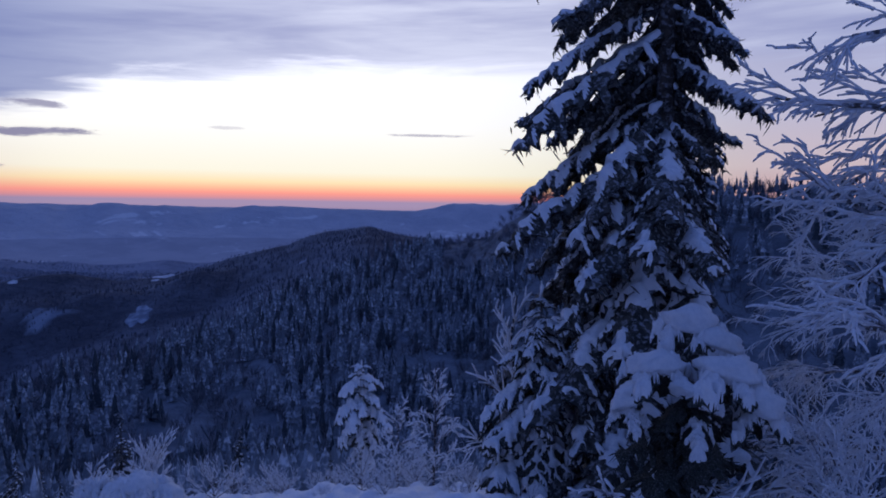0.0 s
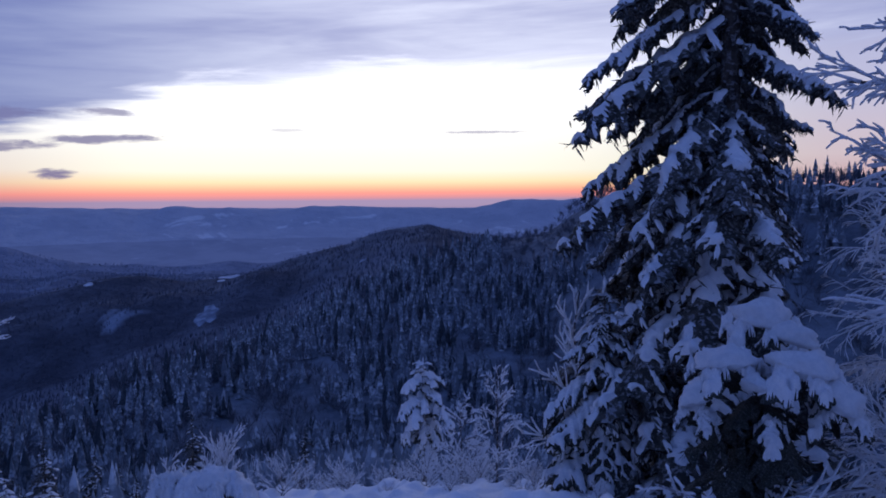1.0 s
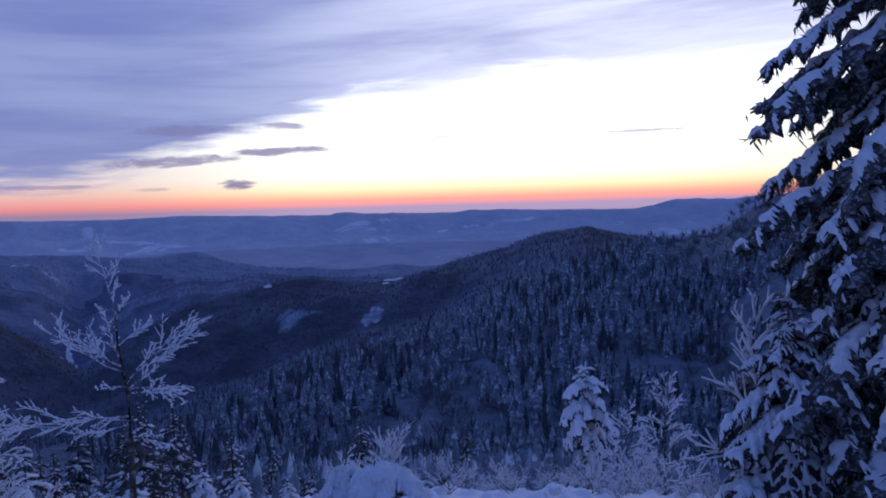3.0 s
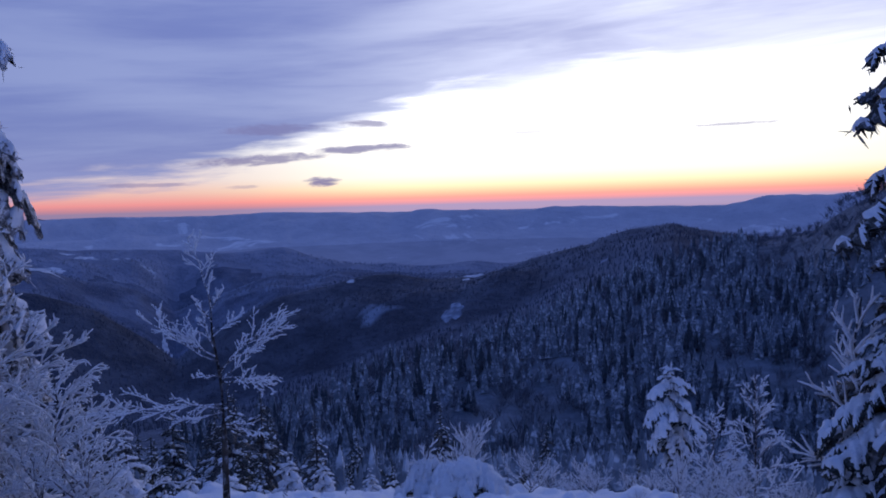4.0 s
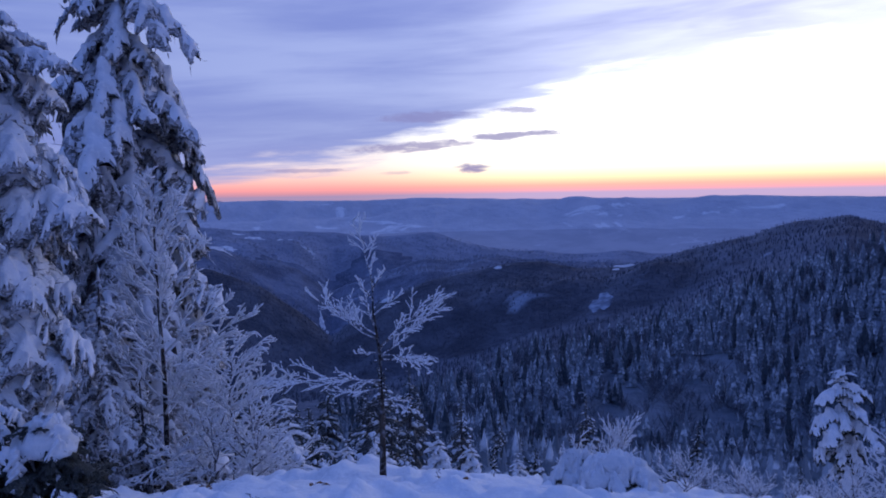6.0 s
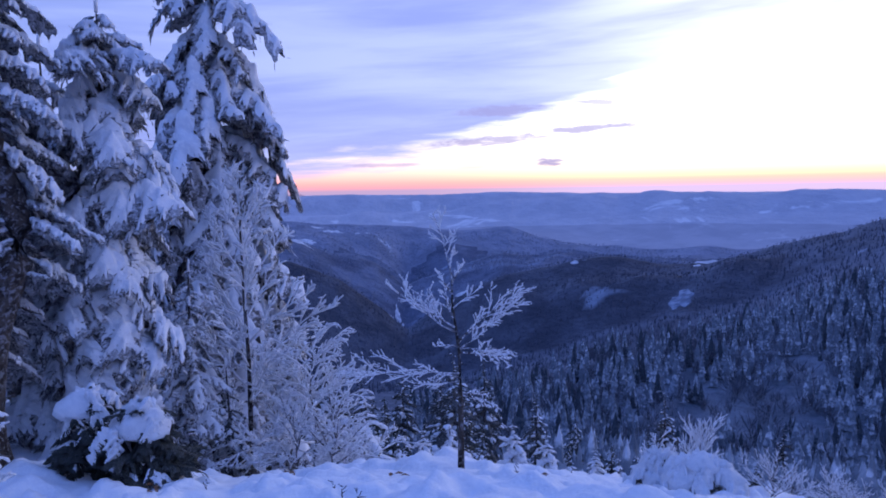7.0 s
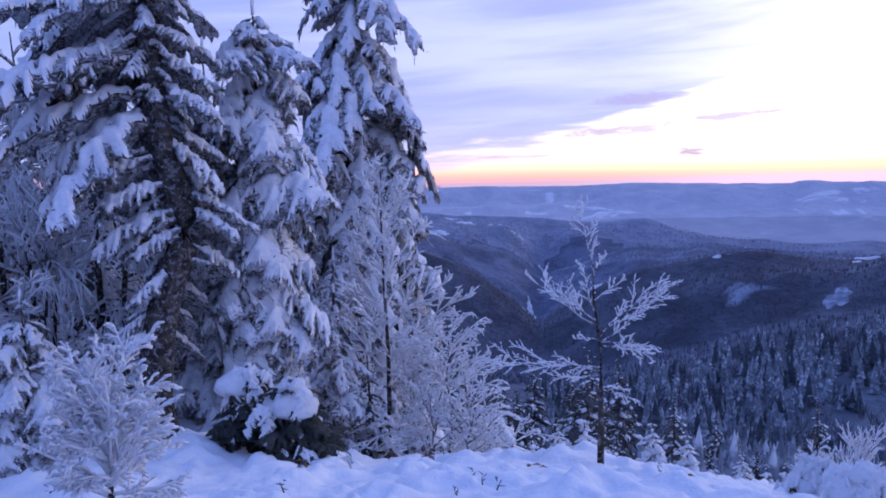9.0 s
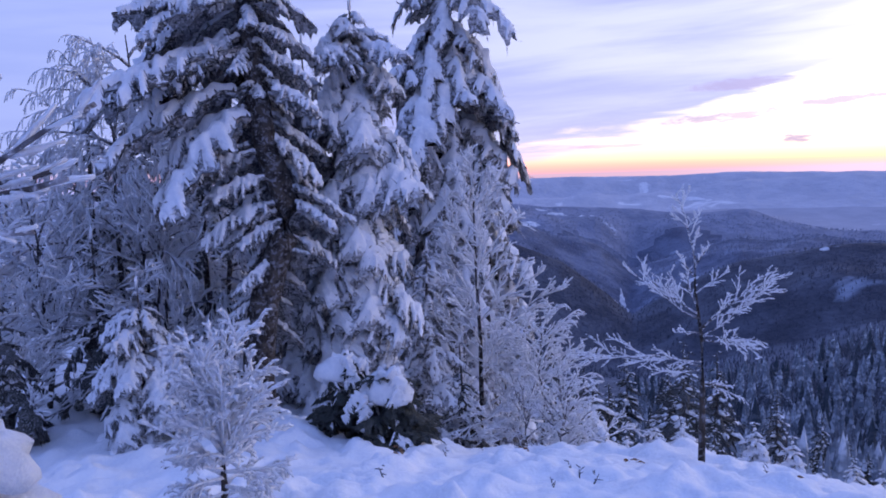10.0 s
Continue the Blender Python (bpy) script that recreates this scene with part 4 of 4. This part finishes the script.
# ---- the bare sapling ----
frosted("sapling", "slender bare sapling with frosted twigs in open snow", -4.95, 5.65,
        [(0.85, 52, 3, 0.42), (0.88, 30, -10, 0.3), (1.03, 229, 8, 1.15), (1.0, 225, -15, 0.5), (1.08, 240, -5, 0.4), (1.33, 49, 35, 0.45), (1.33, 60, 5, 0.6), (1.3, 40, -12, 0.55), (1.38, 49, 52, 0.95), (1.42, 55, 25, 0.8),
         (1.36, 225, 5, 0.25), (1.5, 229, 36, 0.85), (1.55, 215, 45, 0.6), (1.62, 245, 60, 0.4), (1.75, 60, 45, 0.35), (1.9, 230, 55, 0.3), (2.0, 49, 60, 0.25), (2.02, 49, 87, 0.82)],
        0.037, depth=2, kids=5, twig_len=0.11, frost=0.003, seed=21, trunk_line=[(0, 0, 0), (0.01, 0, 0.8), (0.0, 0, 1.3), (-0.05, -0.04, 1.8), (-0.05, -0.04, 2.12)], shrink=0.36, spread=0.95, wander=0.24, beads=0.0085)

# ---- the stand of trees on the left ----
spruce("spruce_tree", "tall rimed spruce with hanging snowy boughs at the clearing's edge", -15.63, 9.68, 17.0, 2.6, "hanging", rows=33, each=9, thin=0.66, seed=31, droop=(-30, -8), trunk=0.2, uneven=(0.6, 1.15), sway=12,
       reach=lambda a, f: float(np.interp(f, (0.05, 0.32, 0.45, 0.6, 0.75, 1.0), (2.8, 2.75, 2.6, 2.3, 1.7, 0.15))))
spruce("spruce_tree", "slim spruce plastered with frost and snow", -10.9, 4.88, 6.5, 0.9, "clotted", rows=24, each=7, seed=32, droop=(-32, -14), wide=1.25, uneven=(0.6, 1.25), sway=14,
       reach=lambda a, f: float(np.interp(f, (0.05, 0.5, 0.9, 1.0), (1.15, 1.05, 0.85, 0.3))))


def old_spruce_reach(a, f):
    if f > 0.95:
        return 0.4
    if apart(a, -122) < 50:
        return float(np.interp(f, (0.15, 0.24, 0.33, 0.46, 0.6, 1.0), (0.7, 0.9, 1.4, 2.25, 2.3, 0.4)))
    if apart(a, 84) < 44:
        return float(np.interp(f, (0.2, 0.24, 0.6, 1.0), (0.0, 0.9, 1.1, 0.4)))
    if apart(a, -16) < 56:
        return 0.0 if f < 0.43 else float(np.interp(f, (0.43, 0.6, 1.0), (0.6, 0.9, 0.4)))
    return float(np.interp(f, (0.15, 0.4, 1.0), (1.2, 1.9, 0.4)))


spruce("old_spruce", "old spruce with a crooked dark trunk and snow-clotted boughs", -10.33, 2.95, 11.0, 1.75, "spreading", rows=38, each=9, thin=0.56, first=0.14, seed=33, droop=(-16, -8), trunk=0.23, uneven=(0.6, 1.1), sway=14, wide=1.0, reach=old_spruce_reach,
       lean=[(0, 0, 0), (0.07, 0, 0), (0.145, 0.03, 0.08), (0.2, 0.08, 0.26), (0.25, 0.15, 0.46), (0.28, 0.16, 0.5), (0.36, 0.08, 0.24), (0.55, 0.02, 0.08), (1, 0, 0)])
spruce("young_spruce", "snow-plastered young spruce behind the crooked trunk", -12.03, 4.5, 6.0, 1.5, "clotted", rows=17, each=6, seed=39, droop=(-34, -10), taper=0.45, sway=12)
spruce("young_spruce", "rimed young spruce behind the bare frosted tree", -11.95, 6.72, 3.7, 1.1, "hanging", rows=13, each=6, seed=38, droop=(-25, 0), taper=0.6)
spruce("young_spruce", "small snow-covered spruce before the thicket", -10.35, 1.45, 2.05, 1.1, "clotted", rows=9, each=7, first=0.12, seed=34, droop=(-38, 0), taper=0.5, wide=1.0)
spruce("young_spruce", "dark young spruce at the foot of the tall rimed spruce", -11.7, 7.25, 2.3, 0.85, "weeping", rows=9, each=6, seed=35, droop=(-25, 10))
buried("snow_laden_spruce", "small dark spruce under a rounded cap of snow", -7.95, 3.75, 1.02, 0.66, 36, splay=(-28, 22), skirt_snow=0.2, skirt=80, low=0.05, tiers=(), caps=((0.0, 0.0, 0.66, 0.34),), tops=((0.0, 0.03, 0.92, 0.38, 6, 32), (-0.3, 0.15, 0.7, 0.34, 3, 45)))
buried("snow_laden_spruce", "small dark spruce under a rounded cap of snow", -8.6, 3.41, 0.98, 0.5, 37, splay=(-28, 22), skirt_snow=0.2, skirt=60, low=0.05, tiers=(), caps=((0.0, 0.0, 0.78, 0.28),), tops=((0.08, 0.05, 0.98, 0.4, 5, 32),))
frosted("frosted_tree", "bare tree white with hoar frost before the tall rimed spruce", -12.3, 8.1, limbs(24, 0.3, 5.6, 30, 68, 2.4, 0.8, 61), 0.06, depth=3, kids=5, twig_len=0.4, droop=0.05, frost=0.0165, seed=61, trunk_line=rod(6.3, sway=0.02, seed=61), white_limbs=True, wander=0.12, shrink=0.42, spread=0.8)
frosted("frosted_tree", "low frosted tree leaning over the clearing", -10.9, 8.5, limbs(20, 0.2, 2.6, 5, 55, 1.5, 0.7, 62), 0.04, depth=3, kids=4, twig_len=0.35, droop=0.25, frost=0.0145, seed=62, trunk_line=rod(2.8, sway=0.05, seed=62), white_limbs=True, wander=0.14)
for k, (x, y, h) in enumerate(((-16.5, 3.4, 6.2), (-15.6, 1.4, 4.4), (-17.5, 0.2, 4.6), (-14.6, 4.2, 5.6), (-19.5, 2.4, 5.6), (-13.6, 0.5, 3.4), (-14.4, 2.6, 5.4), (-18.5, 4.6, 6.4), (-12.8, 2.2, 3.4), (-12.9, -0.6, 2.8), (-21, 0.5, 4.2))):
    frosted("frosted_tree", "thin frosted tree in the tangled thicket", x, y, limbs(22, 0.3, h * 0.94, 25, 70, 2.0, 0.9, 70 + k), 0.05, depth=3, kids=4, twig_len=0.5, droop=(0.1, 0.8)[k in (0, 6, 3)], frost=0.016, seed=70 + k, trunk_line=rod(h, sway=0.03, seed=k), group="frosted thicket")
for k, (x, y, h) in enumerate(((-14.2, 2.2, 6.2), (-13.4, 3.4, 6.0), (-13.6, 1.7, 5.4))):
    frosted("frosted_tree", "weeping frosted birch with a curtain of fine hanging twigs", x, y, limbs(24, 1.8, h * 0.95, 25, 60, 1.9, 1.1, 170 + k), 0.07, depth=3, kids=6, twig_len=0.5, droop=1.5, frost=0.009, seed=170 + k, trunk_line=rod(h, sway=0.02, seed=k + 9), group="frosted thicket", spread=0.6, up=-0.1)
for k, (x, y, h) in enumerate(((-11.4, -0.1, 2.2), (-12.4, 1.2, 2.8), (-14.0, 1.4, 5.2), (-13.2, -1.0, 3.6), (-15.2, -0.6, 5.6), (-13.0, 3.0, 4.6))):
    spruce("young_spruce", "snowy young spruce inside the thicket", x, y, h, 1.15, "weeping", rows=7, each=4 + (k < 2), seed=90 + k, droop=(-20, 10), group="young spruces in the thicket")
frosted("frosted_shrub", "small bushy shrub furred with hoar frost in the snow", -4.58, 0.93, limbs(30, 0.1, 0.62, -20, 45, 0.38, 0.34, 81) + limbs(13, 0.4, 0.68, 48, 80, 0.6, 0.48, 85), 0.03, depth=3, kids=4, twig_len=0.12, frost=0.009, seed=81, trunk_line=rod(0.72, sway=0.02), category="shrub", droop=0.3, spread=0.8, white_limbs=True, wander=0.12)
frosted("frosted_tree", "frost-coated branches of a near bare tree", -3.26, -0.38, [(1.78, 32, 10, 0.56), (1.70, 34, 28, 0.78), (1.75, 31, 11, 0.6), (1.69, 32, 0, 0.44), (2.05, 30, 20, 0.36), (2.2, 30, 15, 0.34), (2.2, 300, 30, 0.8), (1.9, 200, 30, 0.7)], 0.035, depth=1, kids=4, twig_len=0.22, frost=0.0115, seed=82, trunk_line=rod(2.8, sway=0.004), spread=0.5, wander=0.07, base=-0.25, shrink=0.3)
buried("snow_hump", "rounded hump of snow over a low bush", -3.85, -0.3, 0.95, 0.34, 83, skirt=10, tiers=((0.9, 0.1, 1, 0.8), (0.6, 0.5, 4, 0.6), (0.3, 0.9, 5, 0.5)))


# ---- litter on the snow ----
def leaf_litter(x, y, seed):
    """A few curled brown leaves and a stalk that lie on the snow."""
    np.random.seed(seed)
    s = Shape()
    for k in range(5):
        c = np.array((np.random.normal(0, 0.05), np.random.normal(0, 0.03), 0.012 + 0.006 * k))
        a = np.random.uniform(0, 6.28)
        d, e = np.array((math.cos(a), math.sin(a), 0.15)), np.array((-math.sin(a), math.cos(a), 0.0))
        up = np.array((0, 0, 0.018))
        s.add([c - d * 0.05, c + e * 0.022 + up, c + d * 0.05, c - e * 0.022 + up, c + up * 0.3], [[0, 1, 4], [1, 2, 4], [2, 3, 4], [3, 0, 4]])
    ob = new("dead_leaves", s.mesh("dead_leaves", STRAW))
    ob.matrix_basis = pose(x, y, ground_at(x, y) + 0.01)
    tagged(ob, "small heap of curled brown leaves on snow", "leaves", "leaves on the snow")


for k, (x, y) in enumerate(((-5.15, 4.9), (-6.9, 3.3), (-6.2, 4.4), (-7.6, 4.9), (-5.9, 5.9), (-3.9, 5.6))):
    leaf_litter(x, y, 300 + k)


def stalk(x, y, h, lean, seed):
    np.random.seed(seed)
    s = Shape()
    s.tube(bend((0, 0, -0.05), (lean * 0.6, 0.2 * lean, 1), h, 5, 0.1, 0.12), (0.008, 0.007, 0.006, 0.005, 0.003), sides=5)
    for k in range(3):
        s.tube(bend((lean * 0.3 * h, 0, h * (0.3 + 0.2 * k)), np.random.normal(size=3) * (1, 1, 0.4) + (0, 0, 0.5), h * 0.4, 4, 0.1, 0.15), (0.006, 0.005, 0.004, 0.002), sides=4)
    ob = new("dry_stalk", s.mesh("dry_stalk", TWIG))
    ob.matrix_basis = pose(x, y, ground_at(x, y), 0, 0, seed * 53 % 360)
    tagged(ob, "thin dry stalk sticking out of the snow", "plant", "dry stalks")


rnd_stalk = random.Random(77)
for k in range(24):
    a, r = rnd_stalk.uniform(-85, -22), rnd_stalk.uniform(5.0, 10.5)
    stalk(r * math.sin(radians(a)), r * math.cos(radians(a)), rnd_stalk.uniform(0.06, 0.18), rnd_stalk.uniform(-0.8, 0.8), 400 + k)

for k, (x, y) in enumerate(((-11.8, 0.2), (-12.2, 2.6), (-11.6, 6.6), (-10.2, 7.6), (-9.6, 7.9))):
    frosted("frosted_shrub", "frosted shrub at the foot of the stand", x, y, limbs(13, 0.1, 0.9, 25, 75, 0.9, 0.6, 190 + k), 0.02, depth=2, kids=5, twig_len=0.3, frost=0.011, seed=190 + k, trunk_line=rod(1.0, sway=0.05, seed=k), category="shrub", group="shrubs under the trees", droop=0.15)


# ---- woods farther down ----
def edge_spruce(h, r, seed, snowy=0.7, small=False):
    """Needles and snow of a spruce seen from some way off. Two shapes."""
    np.random.seed(seed)
    green, white = Shape(), Shape()
    rows = 7 if small else 12
    for i in range(rows):
        f = 0.06 + 0.9 * (i / (rows - 1)) ** 0.9
        m = 6 - i * 3 // rows
        for j in range(m):
            if np.random.rand() < 0.12:
                continue
            a = 2 * np.pi * (j + np.random.uniform(-0.4, 0.4)) / m + i * 1.3
            ln = r * (1 - f) ** 0.75 * np.random.uniform(0.55, 1.2) + 0.07 * r
            ff = f + np.random.uniform(-0.4, 0.4) / rows
            u = np.linspace(0, 1, 4)
            pts = np.stack([u * ln * np.cos(a), u * ln * np.sin(a), ff * h + 0.1 * ln * u - (0.35 + 0.4 * (1 - f)) * ln * u ** 1.6], 1) + np.random.normal(0, 0.03 * ln, (4, 3))
            w = np.array([0.3, 0.8, 0.8, 0.25]) * ln * 0.24
            green.tube(pts, w, w * 0.6, 4, lift=-0.4, rough=0.4)
            b = pts[np.random.randint(1, 4, 12)] + np.random.normal(0, 0.09 * ln, (12, 3))
            d = np.random.normal(0, 0.6, (12, 3)) + (0.8 * np.cos(a), 0.8 * np.sin(a), -0.8)
            green.spikes(b, b + d * ln * 0.3, ln * 0.05)
            k = 9 if small else 5
            on = np.random.rand(k) < snowy
            t = np.random.uniform(0.2, 1.05, k)[on]
            if len(t):
                at = np.stack([np.interp(t, u, pts[:, c]) for c in range(3)], 1) + np.random.normal(0, 0.07 * ln, (len(t), 3)) * (1, 1, 0.3) + (0, 0, 0.06 * ln)
                white.blobs(at, np.repeat([pts[-1] - pts[0]], len(t), 0), np.random.uniform(0.07, 0.17, len(t)) * ln * (1.9 if small else 1.0), 0.7, 0.4)
    green.tube([(0, 0, 0.88 * h), (0, 0, h)], (0.03 * r, 0.008), sides=4)
    return green, white


def edge_woods():
    kinds = []
    for k in range(6):
        h, r = (8.0, 1.75 + 0.15 * k) if k < 4 else (2.4, 0.95)
        root = thing("spruce_tree" if k < 4 else "young_spruce", "snow-dusted spruce on the slope below the brow" if k < 4 else "small snow-covered spruce at the brow's edge", "tree", 0, 60 + k, -30,
                     group="spruces below the brow" if k < 4 else "small spruces along the brow")
        s = Shape()
        s.tube([(0, 0, -0.5), (0, 0, h * 0.5), (0, 0, h * 0.97)], (0.02 * h, 0.012 * h, 0.02), sides=6)
        part("trunk", s.mesh("trunk", BARK), root)
        green, white = edge_spruce(h, r, 200 + k, 0.45 if k < 4 else 0.95, k > 3)
        crown = part("crown", green.mesh("crown", NEEDLE if k % 2 else SHAGGY), root)
        part("snow", white.mesh("snow", PAD), crown, "white clinging snow", kind="stuff")
        kinds.append(root)
    rnd = random.Random(8)
    used = [0] * 6

    def put(k, x, y, h, full):
        z = float(land(x, y)[0]) - 0.15
        m = pose(x, y, z, 0, 0, rnd.uniform(0, 360)) @ Matrix.Scale(h / full, 4)
        if used[k] == 0:
            kinds[k].matrix_basis = m
        else:
            copy_thing(kinds[k], m)
        used[k] += 1

    n = 0
    while n < 104:
        a = rnd.uniform(-60, 4)
        r = 28 + 150 * rnd.random() ** 1.3
        x, y = r * math.sin(radians(a)), r * math.cos(radians(a))
        z = float(land(x, y)[0])
        top = float(np.interp(a, (-60, -52, -40, -30, -15, 4), (-13.6, -15.2, -16.6, -18.3, -18.6, -20.0))) - 3.8 * rnd.random() ** 1.5
        h = EYE + r * math.tan(radians(top)) - z
        if 4.0 < h < 16.0:
            put(rnd.randrange(4), x, y, h, 8.0)
            n += 1
    for k in range(16):
        a, r = rnd.uniform(-96, -64), rnd.uniform(22, 42)
        put(rnd.randrange(4), r * math.sin(radians(a)), r * math.cos(radians(a)), r * rnd.uniform(0.06, 0.11) + 3.5, 8.0)
    for a, r, h in ((-47.6, 20, 2.6), (-45.2, 19, 1.3), (-43.4, 14.5, 1.0), (-49.5, 18, 1.8), (-36.2, 15, 1.25), (-33.5, 17, 1.3), (-31.5, 19, 1.6), (-38.0, 22, 2.0), (-41.0, 21, 1.8), (-51.5, 21, 2.6), (-28.0, 16, 1.6), (-26.5, 20, 2.2),
                    (-19.0, 17, 1.5), (-50.8, 16.5, 1.1), (-30.0, 13.0, 0.7)):
        put(4 + rnd.randrange(2), r * math.sin(radians(a)), r * math.cos(radians(a)), 0.95 * h, 2.4)


edge_woods()


def far_woods():
    """The valley's spruces and bare woods, thousands of them."""
    rng = np.random.default_rng(4)

    def scatter(n, a0, a1, r0, r1, power=1.0):
        a = np.radians(rng.uniform(a0, a1, n))
        r = r0 + (r1 - r0) * rng.random(n) ** power
        return r * np.sin(a), r * np.cos(a)

    def conifers(name, label, x, y, h, mat, tiers=4, sides=6):
        z = land(x, y) - 0.3
        n = len(x)
        rad = h * rng.uniform(0.17, 0.26, n)
        verts, faces, base = [], [], 0
        ang = np.arange(sides) * 2 * np.pi / sides
        for t in range(tiers):
            lo, hi = 0.04 + 0.82 * t / tiers, min(1.0, 0.04 + 0.82 * (t + 1) / tiers + 0.16)
            rr = rad * (1 - lo) ** 0.8
            jag = rng.uniform(0.55, 1.15, (n, sides))
            rim = np.stack([x[:, None] + np.cos(ang + t) * rr[:, None] * jag, y[:, None] + np.sin(ang + t) * rr[:, None] * jag, (z + lo * h)[:, None] - (jag - 0.8) * 0.10 * h[:, None]], -1)
            apex = np.stack([x, y, z + hi * h], -1)[:, None]
            verts.append(np.concatenate([apex, rim], 1).reshape(-1, 3))
            k = np.arange(n)[:, None] * (sides + 1) + base
            j = np.arange(sides)
            faces.append(np.stack([np.broadcast_to(k, (n, sides)), k + 1 + j, k + 1 + (j + 1) % sides], -1).reshape(-1, 3))
            base += n * (sides + 1)
        s = Shape()
        s.add(np.concatenate(verts), np.concatenate(faces))
        tagged(new(name, s.mesh(name, mat, False)), label, "trees", kind="stuff")

    def bare(name, label, x, y, h, mat, m=16):
        z = land(x, y)
        n = len(x)
        d = rng.normal(0, 1, (n, m, 3)) * (0.36, 0.36, 0.22) + (0, 0, 0.75)
        b = np.stack([x, y, z + 0.15 * h], -1)[:, None] + rng.normal(0, 1, (n, m, 3)) * (h * 0.12)[:, None, None]
        s = Shape()
        np.random.seed(3)
        s.spikes(b.reshape(-1, 3), (b + d * h[:, None, None]).reshape(-1, 3), np.repeat(h * 0.022, m))
        tagged(new(name, s.mesh(name, mat, False)), label, "trees", kind="stuff")

    x, y = scatter(15000, -44, 42, 250, 960, 0.8)
    R, _ = stations(np.degrees(np.arctan2(x, y)))
    up = np.hypot(x, y) / R[10]
    ok = (up < 1.02) & (fbm(x / 60, y / 60, 12) > -0.45 + 0.9 * np.clip(up - 0.75, 0, 1)) & (rng.random(len(x)) < 1.25 - 0.75 * np.clip(up, 0, 1)) & ~((up > 0.72) & (x / y > 0.0) & (x / y < 0.3))
    x, y = x[ok], y[ok]
    pick = rng.random(len(x)) < 0.25
    for sel, nm, lb, mt in ((pick, "spruce_forest", "dark spruces crowding the valley's far slope", DARKWOOD), (~pick, "frosted_spruce_forest", "frosted spruces scattered over the far slope", PALEWOOD)):
        conifers(nm, lb, x[sel], y[sel], rng.uniform(8, 18, sel.sum()), mt, 5, 7)
    x, y = scatter(4200, -44, 40, 250, 960, 0.9)
    R, _ = stations(np.degrees(np.arctan2(x, y)))
    ok = np.hypot(x, y) < R[10] * 1.04
    bare("bare_forest", "bare brown broadleaf woods on the far slope", x[ok], y[ok], rng.uniform(6, 10, ok.sum()), BROWNWOOD, 24)
    x, y = scatter(2600, -64, 10, 60, 350, 0.8)
    conifers("slope_spruces", "young frosted spruces on the slope below the brow", x, y, rng.uniform(2.5, 7, len(x)), PALEWOOD, 5, 7)

    def open_ground(x, y):
        """Woods leave the snowy fields free, and a strip before them."""
        a, r = np.degrees(np.arctan2(x, y)), np.hypot(x, y)
        free = np.zeros(len(x), bool)
        for fa, fr, wa, wr in FIELDS:
            free |= (np.abs(a - fa) < wa * 1.05) & (r > fr - wr - 45) & (r < fr + wr + 4)
        return free

    x, y = scatter(15000, -63, 12, 1010, 1880, 0.9)
    keep = ~open_ground(x, y)
    x, y = x[keep], y[keep]
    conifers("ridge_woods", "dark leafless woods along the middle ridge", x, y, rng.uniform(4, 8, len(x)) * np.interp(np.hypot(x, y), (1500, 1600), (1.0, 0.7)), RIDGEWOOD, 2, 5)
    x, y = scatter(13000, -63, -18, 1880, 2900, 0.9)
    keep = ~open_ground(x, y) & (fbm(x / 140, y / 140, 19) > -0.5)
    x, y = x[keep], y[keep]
    conifers("hill_woods", "frosted woods, tinted with distance haze, over the hills beyond the gully", x, y, rng.uniform(5, 9, len(x)), HILLWOOD, 2, 5)
    x, y = scatter(1600, -80, -50, 60, 300, 0.9)
    conifers("hillside_spruces", "spruces on the hillside behind the stand", x, y, rng.uniform(7, 13, len(x)), PALEWOOD, 5, 7)


def island(a, b, c):
    """Colours that change from tree to tree."""
    def paint(n, co):
        g = n.tree.nodes.new("ShaderNodeNewGeometry").outputs["Random Per Island"]
        return n.mix(n.step(n.noise(co, 0.6, 3.0, 0.6), 0.4, 0.6), n.ramp(g, [(0.0, a), (0.6, b), (1.0, c)]), a)
    return paint


DARKWOOD = material("far_dark_spruce", island((0.05, 0.065, 0.08), (0.09, 0.108, 0.128), (0.18, 0.21, 0.245)), 0.9)
PALEWOOD = material("far_frosted_spruce", island((0.16, 0.19, 0.225), (0.40, 0.45, 0.51), (0.70, 0.74, 0.79)), 0.9)
BROWNWOOD = material("far_bare_wood", island((0.10, 0.107, 0.132), (0.17, 0.178, 0.21), (0.30, 0.31, 0.355)), 0.95)
# ridge and hill woods lightened and blued with painted haze
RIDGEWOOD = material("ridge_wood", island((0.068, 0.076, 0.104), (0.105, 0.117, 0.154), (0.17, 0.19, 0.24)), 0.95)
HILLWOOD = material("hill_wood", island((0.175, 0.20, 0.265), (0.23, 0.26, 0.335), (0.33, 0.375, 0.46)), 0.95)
far_woods()
